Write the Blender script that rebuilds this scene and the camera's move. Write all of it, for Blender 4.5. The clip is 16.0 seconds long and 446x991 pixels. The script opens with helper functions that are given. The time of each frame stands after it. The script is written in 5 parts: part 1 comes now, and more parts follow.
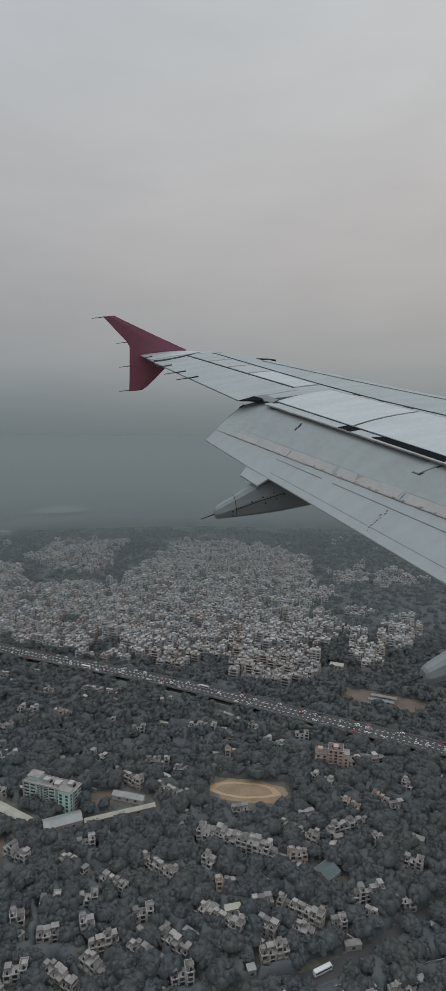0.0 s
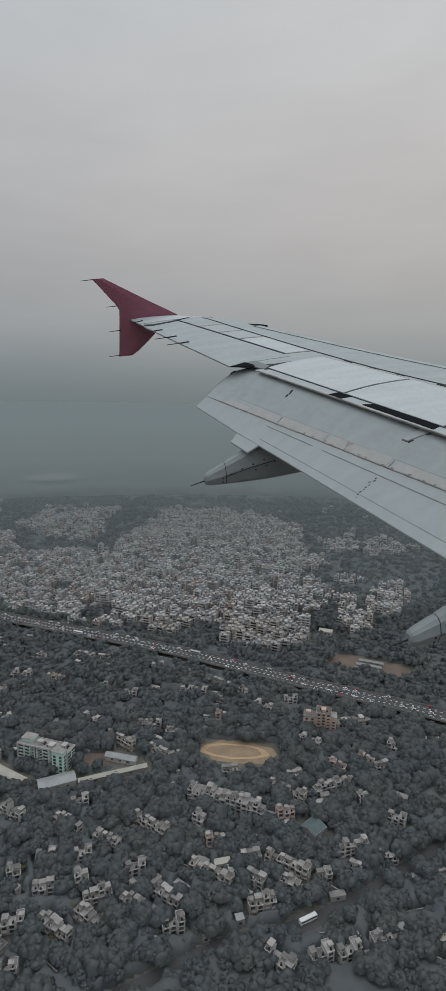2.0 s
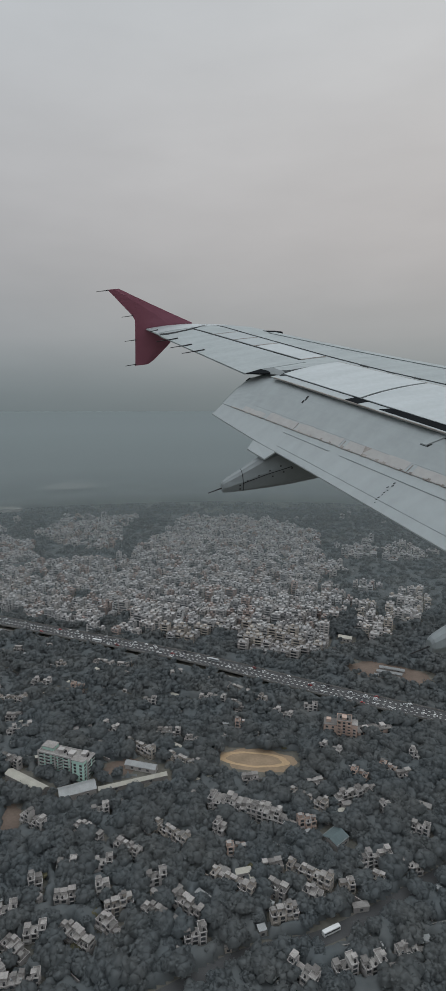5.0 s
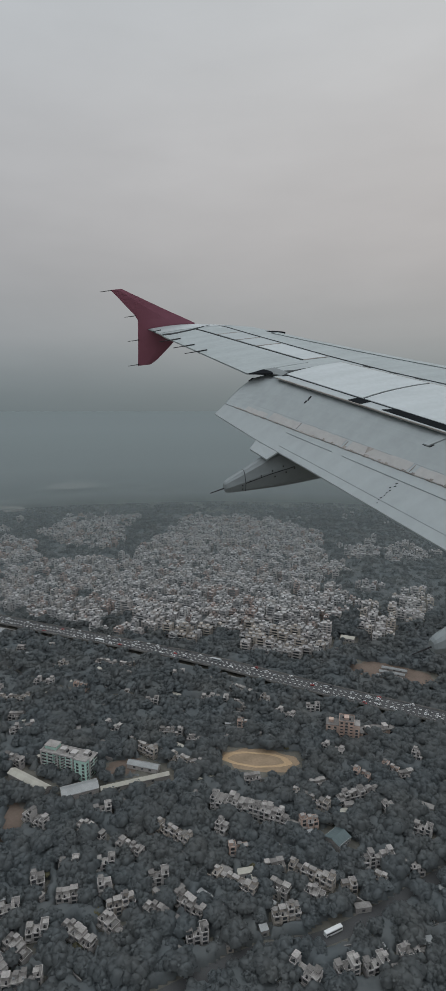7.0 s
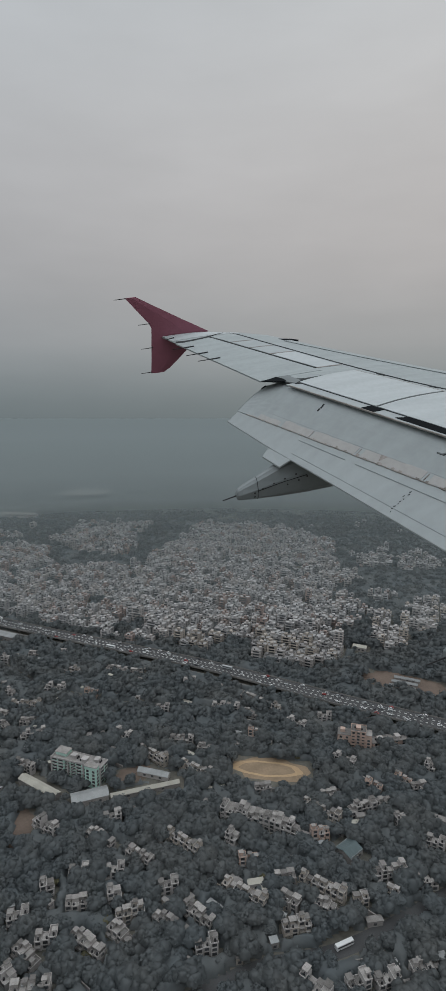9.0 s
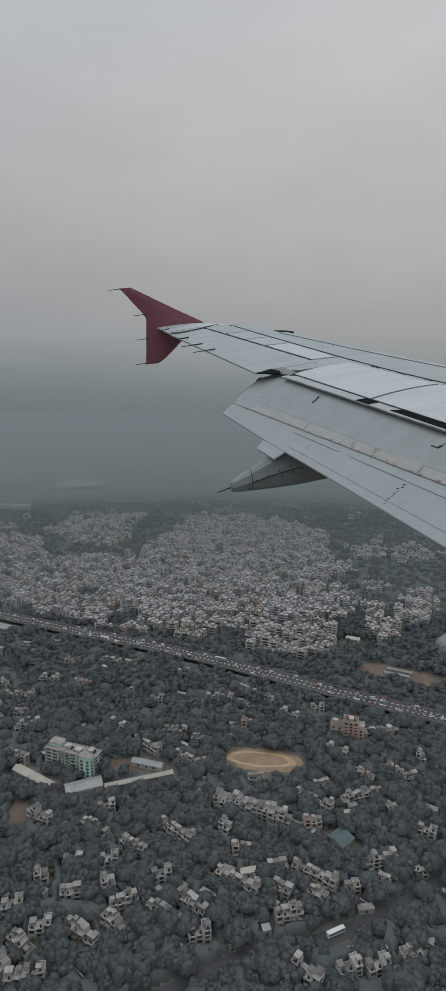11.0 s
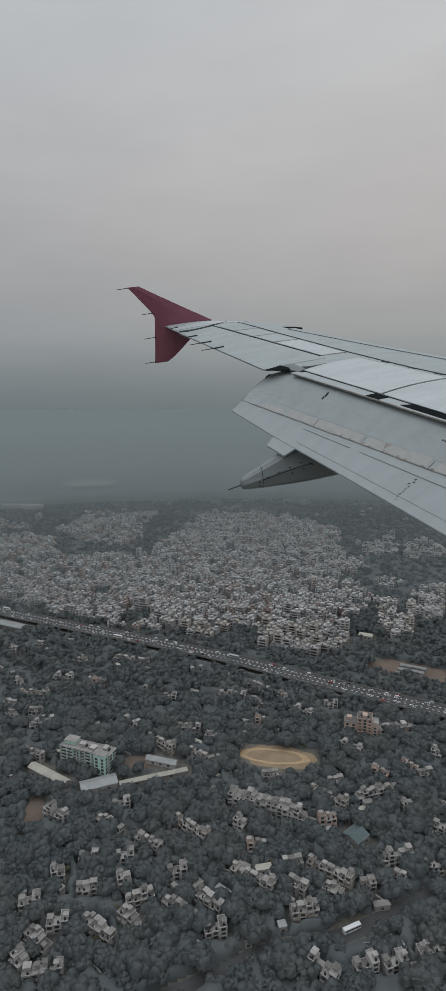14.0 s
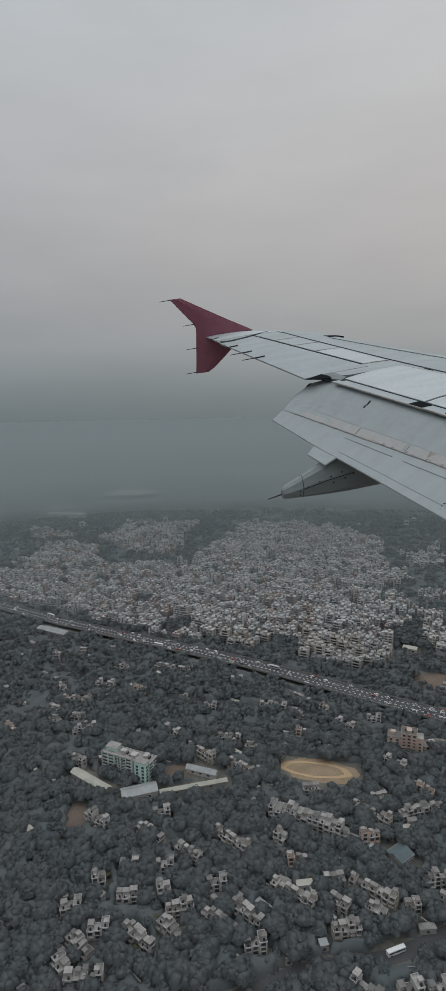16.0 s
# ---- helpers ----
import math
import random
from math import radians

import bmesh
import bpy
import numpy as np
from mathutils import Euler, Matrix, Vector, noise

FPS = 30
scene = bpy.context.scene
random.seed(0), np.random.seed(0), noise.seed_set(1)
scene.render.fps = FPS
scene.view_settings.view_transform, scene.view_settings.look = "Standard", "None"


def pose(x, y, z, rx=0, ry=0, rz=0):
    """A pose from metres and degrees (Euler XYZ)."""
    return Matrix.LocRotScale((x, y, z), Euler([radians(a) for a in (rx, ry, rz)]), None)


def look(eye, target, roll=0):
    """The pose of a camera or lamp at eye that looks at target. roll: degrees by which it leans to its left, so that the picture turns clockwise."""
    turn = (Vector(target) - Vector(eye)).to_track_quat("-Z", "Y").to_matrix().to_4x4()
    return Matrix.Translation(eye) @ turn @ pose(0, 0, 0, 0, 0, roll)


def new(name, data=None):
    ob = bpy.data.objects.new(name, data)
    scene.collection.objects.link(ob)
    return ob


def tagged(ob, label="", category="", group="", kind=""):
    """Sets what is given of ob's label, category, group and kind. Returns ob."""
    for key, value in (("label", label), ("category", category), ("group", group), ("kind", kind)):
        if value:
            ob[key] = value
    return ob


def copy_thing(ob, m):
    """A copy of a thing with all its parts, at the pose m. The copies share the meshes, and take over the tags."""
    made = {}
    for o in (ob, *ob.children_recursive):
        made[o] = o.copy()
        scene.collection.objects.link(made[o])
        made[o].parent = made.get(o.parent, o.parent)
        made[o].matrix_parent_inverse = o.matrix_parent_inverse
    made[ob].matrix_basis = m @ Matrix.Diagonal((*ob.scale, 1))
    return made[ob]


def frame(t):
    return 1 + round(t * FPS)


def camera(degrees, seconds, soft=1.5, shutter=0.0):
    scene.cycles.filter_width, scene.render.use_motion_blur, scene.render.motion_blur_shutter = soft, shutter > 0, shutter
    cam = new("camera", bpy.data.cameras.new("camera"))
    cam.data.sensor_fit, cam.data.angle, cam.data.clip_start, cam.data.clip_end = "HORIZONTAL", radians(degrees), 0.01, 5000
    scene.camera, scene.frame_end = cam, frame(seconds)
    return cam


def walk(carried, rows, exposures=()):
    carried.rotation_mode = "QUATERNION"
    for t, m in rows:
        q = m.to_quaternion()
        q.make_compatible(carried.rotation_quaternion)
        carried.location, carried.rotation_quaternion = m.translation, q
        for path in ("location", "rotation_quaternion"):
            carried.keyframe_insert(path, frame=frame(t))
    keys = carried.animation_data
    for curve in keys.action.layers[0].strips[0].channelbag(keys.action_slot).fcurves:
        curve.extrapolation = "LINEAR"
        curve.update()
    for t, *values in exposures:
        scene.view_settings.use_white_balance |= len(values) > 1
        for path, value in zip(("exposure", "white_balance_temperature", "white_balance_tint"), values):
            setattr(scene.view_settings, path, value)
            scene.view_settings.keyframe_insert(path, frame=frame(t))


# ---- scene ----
HFOV = 2 * math.degrees(math.atan(353 / 930))
cam = camera(HFOV, 16.0, soft=0.65)
# a passenger's phone held at the cabin window behind the wing, 300 m above the town
PATH = [
    (0.0, pose(-0.012, 0.021, 300.009, 81.147, -0.491, -2.161)),
    (0.5, pose(0.008, 0.001, 299.997, 80.122, -0.856, -2.648)),
    (1.0, pose(-0.001, 0.000, 299.995, 79.319, -0.800, -2.761)),
    (1.5, pose(0.008, 0.002, 299.994, 78.824, -0.878, -2.886)),
    (2.0, pose(0.011, -0.005, 299.988, 78.053, -0.908, -2.919)),
    (2.5, pose(0.012, -0.011, 299.982, 77.829, -0.661, -2.729)),
    (3.0, pose(0.014, -0.001, 299.975, 77.964, -0.523, -2.763)),
    (3.5, pose(0.014, -0.013, 299.985, 78.491, 0.078, -2.626)),
    (4.0, pose(0.008, -0.003, 299.985, 78.389, 0.147, -2.124)),
    (6.5, pose(0.001, 0.001, 299.998, 79.323, 0.152, -1.234)),
    (7.0, pose(0.006, -0.011, 299.994, 78.715, 0.075, -1.201)),
    (7.5, pose(0.006, -0.016, 299.990, 78.294, 0.048, -0.940)),
    (8.0, pose(0.013, -0.009, 299.987, 78.609, 0.422, -0.240)),
    (8.5, pose(-0.004, 0.003, 300.013, 79.286, 0.140, 0.058)),
    (9.0, pose(-0.001, 0.001, 299.999, 79.409, -0.009, -0.001)),
    (11.5, pose(-0.000, -0.004, 299.992, 78.243, -0.262, -0.622)),
    (12.0, pose(0.003, 0.003, 299.989, 77.935, 0.080, -0.637)),
    (12.5, pose(0.007, -0.003, 299.985, 78.389, 0.201, -0.609)),
    (13.0, pose(0.007, -0.008, 299.984, 78.290, 0.053, -0.709)),
    (13.5, pose(-0.002, -0.006, 299.990, 78.285, 0.114, -0.381)),
    (14.0, pose(0.003, -0.009, 299.992, 78.418, 0.562, 0.401)),
    (14.5, pose(-0.001, -0.003, 299.991, 78.337, 0.625, 1.087)),
    (15.0, pose(0.010, -0.028, 299.997, 78.618, 1.120, 2.493)),
    (15.5, pose(0.011, -0.041, 299.999, 79.029, 0.986, 3.211)),
    (16.0, pose(0.009, -0.024, 299.997, 79.367, 1.208, 4.314)),
]
walk(cam, PATH, ((0.0, 0.0), (1.5, 0.08), (4.0, 0.09), (7.0, 0.05), (9.0, 0.03), (12.5, 0.02), (16.0, 0.03)))

# ---- sky and sun: hazy overcast evening ----
world = bpy.data.worlds.new("hazy_sky")
scene.world = world
world.use_nodes = True
wn, wl = world.node_tree.nodes, world.node_tree.links
wn.clear()
w_out = wn.new("ShaderNodeOutputWorld")
w_bg = wn.new("ShaderNodeBackground")
w_sky = wn.new("ShaderNodeTexSky")
w_sky.sky_type, w_sky.sun_disc = "NISHITA", False
w_sky.sun_elevation, w_sky.sun_rotation = radians(81), radians(211)
w_sky.dust_density, w_sky.air_density = 0.6, 1.0
w_bg2 = wn.new("ShaderNodeBackground")
w_bg2.inputs["Strength"].default_value = 0.0005
wl.new(w_sky.outputs[0], w_bg2.inputs["Color"])
w_co = wn.new("ShaderNodeTexCoord")
w_sep = wn.new("ShaderNodeSeparateXYZ")
wl.new(w_co.outputs["Generated"], w_sep.inputs[0])
w_map = wn.new("ShaderNodeMapRange")
w_map.inputs["From Min"].default_value, w_map.inputs["From Max"].default_value = -0.2, 0.8
wl.new(w_sep.outputs["Z"], w_map.inputs["Value"])
w_ramp = wn.new("ShaderNodeValToRGB")
w_ramp.color_ramp.interpolation = "B_SPLINE"
SKY = [(0.0, (0.138, 0.160, 0.168)), (0.10, (0.143, 0.170, 0.177)), (0.15, (0.166, 0.194, 0.201)), (0.19, (0.204, 0.230, 0.238)), (0.225, (0.258, 0.279, 0.288)), (0.265, (0.311, 0.323, 0.331)),
       (0.37, (0.398, 0.390, 0.393)), (0.49, (0.462, 0.455, 0.460)), (0.62, (0.498, 0.503, 0.514)), (0.78, (0.532, 0.560, 0.585)), (1.0, (0.59, 0.63, 0.66))]
for k, (p, c) in enumerate(SKY):
    e = w_ramp.color_ramp.elements[k] if k < 2 else w_ramp.color_ramp.elements.new(p)
    e.position, e.color = p, (*c, 1)
wl.new(w_map.outputs[0], w_ramp.inputs[0])
# soft cloud mottling
w_mp = wn.new("ShaderNodeMapping")
w_mp.inputs["Scale"].default_value = (1.6, 1.6, 5.0)
wl.new(w_co.outputs["Generated"], w_mp.inputs[0])
w_no = wn.new("ShaderNodeTexNoise")
w_no.inputs["Scale"].default_value, w_no.inputs["Detail"].default_value = 3.0, 6
wl.new(w_mp.outputs[0], w_no.inputs["Vector"])
w_nr = wn.new("ShaderNodeMapRange")
w_nr.inputs["To Min"].default_value, w_nr.inputs["To Max"].default_value = 0.91, 1.09
wl.new(w_no.outputs["Fac"], w_nr.inputs["Value"])
w_mul = wn.new("ShaderNodeMix")
w_mul.data_type, w_mul.blend_type = "RGBA", "MULTIPLY"
w_mul.inputs["Factor"].default_value = 1.0
wl.new(w_ramp.outputs[0], w_mul.inputs["A"])
wl.new(w_nr.outputs[0], w_mul.inputs["B"])
# the haze glows towards the veiled sun and is duller behind
w_dot = wn.new("ShaderNodeVectorMath")
w_dot.operation = "DOT_PRODUCT"
w_dot.inputs[1].default_value = (0.8, 0.6, 0.0)
wl.new(w_co.outputs["Generated"], w_dot.inputs[0])
# and it is a little warmer there
w_side, w_warm, w_tint = wn.new("ShaderNodeMapRange"), wn.new("ShaderNodeMix"), wn.new("ShaderNodeMix")
w_side.inputs["From Min"].default_value, w_side.inputs["From Max"].default_value = 0.2, 0.9
wl.new(w_dot.outputs["Value"], w_side.inputs["Value"])
w_warm.data_type = w_tint.data_type = "RGBA"
w_warm.inputs["A"].default_value, w_warm.inputs["B"].default_value = (0.97, 1.0, 1.02, 1), (1.02, 1.0, 0.975, 1)
wl.new(w_side.outputs[0], w_warm.inputs["Factor"])
w_tint.blend_type = "MULTIPLY"
w_tint.inputs["Factor"].default_value = 1.0
wl.new(w_mul.outputs["Result"], w_tint.inputs["A"])
wl.new(w_warm.outputs["Result"], w_tint.inputs["B"])
wl.new(w_tint.outputs["Result"], w_bg.inputs["Color"])
w_glow = wn.new("ShaderNodeMapRange")
w_glow.inputs["From Min"].default_value, w_glow.inputs["From Max"].default_value = -1.0, 1.0
w_glow.inputs["To Min"].default_value, w_glow.inputs["To Max"].default_value = 0.73, 1.07
wl.new(w_dot.outputs["Value"], w_glow.inputs["Value"])
wl.new(w_glow.outputs[0], w_bg.inputs["Strength"])
w_add = wn.new("ShaderNodeAddShader")
wl.new(w_bg.outputs[0], w_add.inputs[0])
wl.new(w_bg2.outputs[0], w_add.inputs[1])
wl.new(w_add.outputs[0], w_out.inputs["Surface"])

sun = new("sun", bpy.data.lights.new("sun", "SUN"))
sun.data.energy, sun.data.angle, sun.data.color = 1.35, radians(110), (0.94, 0.97, 1.0)
sun.matrix_world = look((0, 0, 900), (40, 66, 405))


# ---- materials ----
def shader(name, color, rough=0.7, metal=0.0, scale=0.3, vary=0.25, fine=6.0, bump=0.0, tint=None, per_object=0.0, island=0.0, spec=0.3, leafy=0.0):
    """A surface with large stains, fine grain, and a shade of its own for each piece."""
    m = bpy.data.materials.new(name)
    m.use_nodes = True
    n, l = m.node_tree.nodes, m.node_tree.links
    b = n["Principled BSDF"]
    b.inputs["Roughness"].default_value, b.inputs["Metallic"].default_value = rough, metal
    b.inputs["Specular IOR Level"].default_value = spec
    geo = n.new("ShaderNodeNewGeometry")
    big, small = n.new("ShaderNodeTexNoise"), n.new("ShaderNodeTexNoise")
    big.inputs["Scale"].default_value, big.inputs["Detail"].default_value = scale, 4
    small.inputs["Scale"].default_value, small.inputs["Detail"].default_value = fine, 3
    l.new(geo.outputs["Position"], big.inputs["Vector"])
    l.new(geo.outputs["Position"], small.inputs["Vector"])
    mix = n.new("ShaderNodeMix")
    mix.data_type = "RGBA"
    other = tint or tuple(c * 0.55 for c in color)
    mix.inputs["A"].default_value, mix.inputs["B"].default_value = (*color, 1), (*other, 1)
    r1 = n.new("ShaderNodeMapRange")
    r1.inputs["From Min"].default_value, r1.inputs["From Max"].default_value = 0.35, 0.75
    r1.inputs["To Max"].default_value = min(1.0, vary * 2.5)
    l.new(big.outputs["Fac"], r1.inputs["Value"])
    l.new(r1.outputs[0], mix.inputs["Factor"])
    val = n.new("ShaderNodeMapRange")
    val.inputs["To Min"].default_value, val.inputs["To Max"].default_value = 1 - vary, 1 + vary
    l.new(small.outputs["Fac"], val.inputs["Value"])
    hsv = n.new("ShaderNodeHueSaturation")
    l.new(mix.outputs["Result"], hsv.inputs["Color"])
    last = val.outputs[0]
    for amount, node, socket in ((per_object, "ShaderNodeObjectInfo", "Random"), (island, "ShaderNodeNewGeometry", "Random Per Island")):
        if amount:
            src, rng, mul = n.new(node), n.new("ShaderNodeMapRange"), n.new("ShaderNodeMath")
            rng.inputs["To Min"].default_value, rng.inputs["To Max"].default_value = 1 - amount, 1 + amount
            l.new(src.outputs[socket], rng.inputs["Value"])
            mul.operation = "MULTIPLY"
            l.new(last, mul.inputs[0])
            l.new(rng.outputs[0], mul.inputs[1])
            last = mul.outputs[0]
    l.new(last, hsv.inputs["Value"])
    l.new(hsv.outputs[0], b.inputs["Base Color"])
    if leafy:
        # leaves let light through
        thin, both = n.new("ShaderNodeBsdfTranslucent"), n.new("ShaderNodeMixShader")
        both.inputs["Fac"].default_value = leafy
        l.new(hsv.outputs[0], thin.inputs["Color"])
        l.new(b.outputs[0], both.inputs[1])
        l.new(thin.outputs[0], both.inputs[2])
        l.new(both.outputs[0], n["Material Output"].inputs["Surface"])
    if bump:
        bp = n.new("ShaderNodeBump")
        bp.inputs["Strength"].default_value, bp.inputs["Distance"].default_value = bump, 0.05
        l.new(small.outputs["Fac"], bp.inputs["Height"])
        l.new(bp.outputs[0], b.inputs["Normal"])
    return m


M_SKIN = shader("aluminium_paint", (0.325, 0.36, 0.365), 0.55, 0.0, 1.3, 0.11, 12, tint=(0.265, 0.295, 0.3), spec=0.3)
M_WHITE = shader("white_panel_paint", (0.43, 0.465, 0.475), 0.5, 0.0, 1.6, 0.10, 12, tint=(0.355, 0.39, 0.4), spec=0.3)
M_GREY = shader("grey_flap_paint", (0.33, 0.364, 0.372), 0.5, 0.0, 0.6, 0.08, 9, tint=(0.3, 0.33, 0.337), spec=0.3)
M_TAB = shader("light_grey_tab_paint", (0.338, 0.371, 0.38), 0.5, 0.0, 0.6, 0.07, 8, tint=(0.305, 0.336, 0.345), spec=0.3)
# fairing grey is darkened: the shade under the flap is in the colour
M_FAIR = shader("shaded_fairing_grey", (0.215, 0.24, 0.248), 0.45, 0.0, 1.2, 0.10, 9, tint=(0.198, 0.22, 0.226), spec=0.4)
M_FENCE = shader("crimson_paint", (0.29, 0.105, 0.148), 0.4, 0.0, 1.2, 0.08, 8, spec=0.45)
STREAKS = ((M_SKIN, 0.075), (M_WHITE, 0.055), (M_GREY, 0.05), (M_TAB, 0.045))
for mat, depth in STREAKS:
    n, l = mat.node_tree.nodes, mat.node_tree.links
    co, mp, no, rng = n.new("ShaderNodeTexCoord"), n.new("ShaderNodeMapping"), n.new("ShaderNodeTexNoise"), n.new("ShaderNodeMapRange")
    mp.inputs["Scale"].default_value = (2.6, 0.45, 1.0)
    no.inputs["Scale"].default_value, no.inputs["Detail"].default_value = 1.6, 5
    rng.inputs["From Min"].default_value, rng.inputs["From Max"].default_value = 0.38, 0.66
    rng.inputs["To Min"].default_value, rng.inputs["To Max"].default_value = 1.0 - depth, 1.0 + depth * 0.6
    l.new(co.outputs["Object"], mp.inputs[0])
    l.new(mp.outputs[0], no.inputs["Vector"])
    l.new(no.outputs["Fac"], rng.inputs["Value"])
    hsv = next(q for q in n if q.bl_idname == "ShaderNodeHueSaturation")
    mul = n.new("ShaderNodeMath")
    mul.operation = "MULTIPLY"
    l.new(hsv.inputs["Value"].links[0].from_socket, mul.inputs[0])
    l.new(rng.outputs[0], mul.inputs[1])
    l.new(mul.outputs[0], hsv.inputs["Value"])
M_SEAM = shader("dark_seal", (0.03, 0.034, 0.036), 0.8, 0, 1, 0.2, 8)
# near-black without gloss: the shade inside cuts, slots and archways as a colour
M_COVE = shader("painted_recess_dark", (0.018, 0.02, 0.022), 1.0, 0, 1, 0.2, 8, spec=0.0)
M_FILL = shader("dull_grey_filler", (0.20, 0.22, 0.225), 0.8, 0, 2, 0.2, 8)
M_DRY = shader("yellowing_foliage", (0.165, 0.155, 0.095), 0.85, 0, 0.03, 0.3, 0.3, tint=(0.12, 0.118, 0.085), per_object=0.25, spec=0.1, leafy=0.45)
M_GRIME = shader("hydraulic_grime", (0.34, 0.32, 0.30), 0.75, 0, 5.0, 0.4, 18, tint=(0.16, 0.145, 0.13))
M_BEIGE = shader("bare_primer", (0.375, 0.37, 0.362), 0.6, 0, 3.0, 0.15, 12, tint=(0.325, 0.318, 0.312))
M_WICK = shader("black_wick", (0.02, 0.02, 0.022), 0.6, 0, 1, 0.1, 8)
M_GROUND = shader("dry_earth_and_scrub", (0.105, 0.103, 0.09), 0.95, 0, 0.018, 0.4, 0.35, tint=(0.14, 0.128, 0.108))
M_FOREST = shader("far_canopy", (0.085, 0.098, 0.092), 0.95, 0, 0.012, 0.45, 0.09, tint=(0.11, 0.115, 0.1))
M_ROAD = shader("worn_asphalt", (0.055, 0.056, 0.058), 0.9, 0, 0.05, 0.25, 1.5, tint=(0.085, 0.085, 0.085))
M_CONC = shader("weathered_concrete", (0.20, 0.195, 0.185), 0.9, 0, 0.08, 0.3, 1.2)
M_MARK = shader("white_road_paint", (0.52, 0.52, 0.51), 0.7, 0, 0.3, 0.15, 2)
M_SAND = shader("sandy_playground", (0.4, 0.285, 0.17), 0.95, 0, 0.06, 0.25, 0.6, tint=(0.32, 0.225, 0.14))
M_SAND2 = shader("trodden_track_earth", (0.27, 0.2, 0.135), 0.95, 0, 0.08, 0.25, 0.6)
M_EARTH = shader("bare_brown_earth", (0.155, 0.118, 0.096), 0.95, 0, 0.05, 0.3, 0.5)
# leaf green is paled and blued: the air's haze is put into its colour
M_LEAF = shader("haze_tinted_foliage", (0.127, 0.147, 0.155), 0.6, 0, 0.03, 0.26, 0.12, tint=(0.154, 0.155, 0.146), per_object=0.16, island=0.08, spec=0.5, leafy=0.5)
M_STRAW = shader("dry_straw_grass", (0.3, 0.272, 0.245), 0.95, 0, 0.03, 0.25, 0.2, tint=(0.22, 0.2, 0.18))
M_BARK = shader("grey_bark", (0.11, 0.095, 0.08), 0.95, 0, 0.5, 0.3, 4)
M_WALL = shader("faded_plaster", (0.315, 0.298, 0.286), 0.9, 0, 0.12, 0.3, 1.3, tint=(0.24, 0.225, 0.215), per_object=0.25)
M_WARM = shader("cream_plaster", (0.345, 0.313, 0.28), 0.9, 0, 0.12, 0.25, 1.3, tint=(0.265, 0.238, 0.206), per_object=0.2)
M_PINK = shader("terracotta_pink_plaster", (0.47, 0.355, 0.3), 0.9, 0, 0.1, 0.25, 1.3, per_object=0.15)
M_GREEN = shader("mint_green_plaster", (0.43, 0.62, 0.55), 0.85, 0, 0.1, 0.15, 1.3)
M_TRIM = shader("white_trim_plaster", (0.405, 0.388, 0.377), 0.85, 0, 0.2, 0.18, 1.5)
M_ROOF = shader("grey_roof_screed", (0.245, 0.234, 0.223), 0.95, 0, 0.2, 0.4, 1.4, tint=(0.16, 0.15, 0.142), per_object=0.45)
M_GLASS = shader("dark_window", (0.05, 0.055, 0.06), 0.3, 0, 0.5, 0.3, 2, per_object=0.5, spec=0.5)
M_PANE = shader("dusty_window", (0.095, 0.1, 0.104), 0.4, 0, 0.5, 0.3, 2, per_object=0.4, island=0.35, spec=0.5)
M_TANK = shader("black_water_tank", (0.03, 0.03, 0.032), 0.5, 0, 1, 0.2, 3)
M_TOWNROOF = shader("pale_roof_screed", (0.325, 0.322, 0.318), 0.95, 0, 0.2, 0.3, 1.4, tint=(0.255, 0.248, 0.242), per_object=0.2, island=0.26)
M_TOWN = shader("mixed_town_plaster", (0.295, 0.293, 0.292), 0.9, 0, 0.05, 0.3, 0.6, tint=(0.235, 0.228, 0.223), per_object=0.25, island=0.3)
M_BRICK = shader("bare_brick", (0.26, 0.21, 0.19), 0.95, 0, 0.1, 0.3, 1.0, tint=(0.2, 0.165, 0.15), per_object=0.2, island=0.3)
M_TIN = shader("grey_sheet_roof", (0.30, 0.31, 0.31), 0.6, 0.2, 0.15, 0.25, 2.0)
M_PALE = shader("pale_sheet_roof", (0.4, 0.385, 0.335), 0.7, 0.1, 0.15, 0.18, 2.0)
M_BLUEGLASS = shader("blue_curtain_glass", (0.10, 0.17, 0.22), 0.25, 0, 0.1, 0.12, 1.0, spec=0.5)
M_BLUEPANEL = shader("pale_blue_panel", (0.30, 0.40, 0.46), 0.5, 0, 0.1, 0.1, 1.0)
M_SANDSTONE = shader("weathered_red_sandstone", (0.36, 0.25, 0.20), 0.9, 0, 0.15, 0.3, 1.2)
M_TARP = shader("blue_sheet_roof", (0.09, 0.12, 0.125), 0.6, 0.1, 0.2, 0.2, 2.0)
M_CARS = [shader("white_car_paint", (0.58, 0.59, 0.59), 0.3, 0, 0.5, 0.05, 3, spec=0.5), shader("silver_car_paint", (0.42, 0.44, 0.45), 0.3, 0.3, 0.5, 0.05, 3, spec=0.5),
          shader("dark_car_paint", (0.05, 0.05, 0.06), 0.3, 0, 0.5, 0.1, 3, spec=0.5), shader("red_car_paint", (0.3, 0.03, 0.03), 0.3, 0, 0.5, 0.1, 3, spec=0.5)]
M_TYRE = shader("tyre_rubber", (0.02, 0.02, 0.02), 0.9, 0, 1, 0.1, 8)

# distance haze painted on one flat sheet: its cover grows with distance from the origin until it hides the ground
M_HAZE = bpy.data.materials.new("smog")
M_HAZE.use_nodes = True
sn, sl = M_HAZE.node_tree.nodes, M_HAZE.node_tree.links
sn.clear()
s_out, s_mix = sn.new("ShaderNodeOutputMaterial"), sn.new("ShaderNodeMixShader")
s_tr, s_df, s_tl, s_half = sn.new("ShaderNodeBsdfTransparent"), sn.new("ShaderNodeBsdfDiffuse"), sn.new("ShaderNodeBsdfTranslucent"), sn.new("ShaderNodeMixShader")
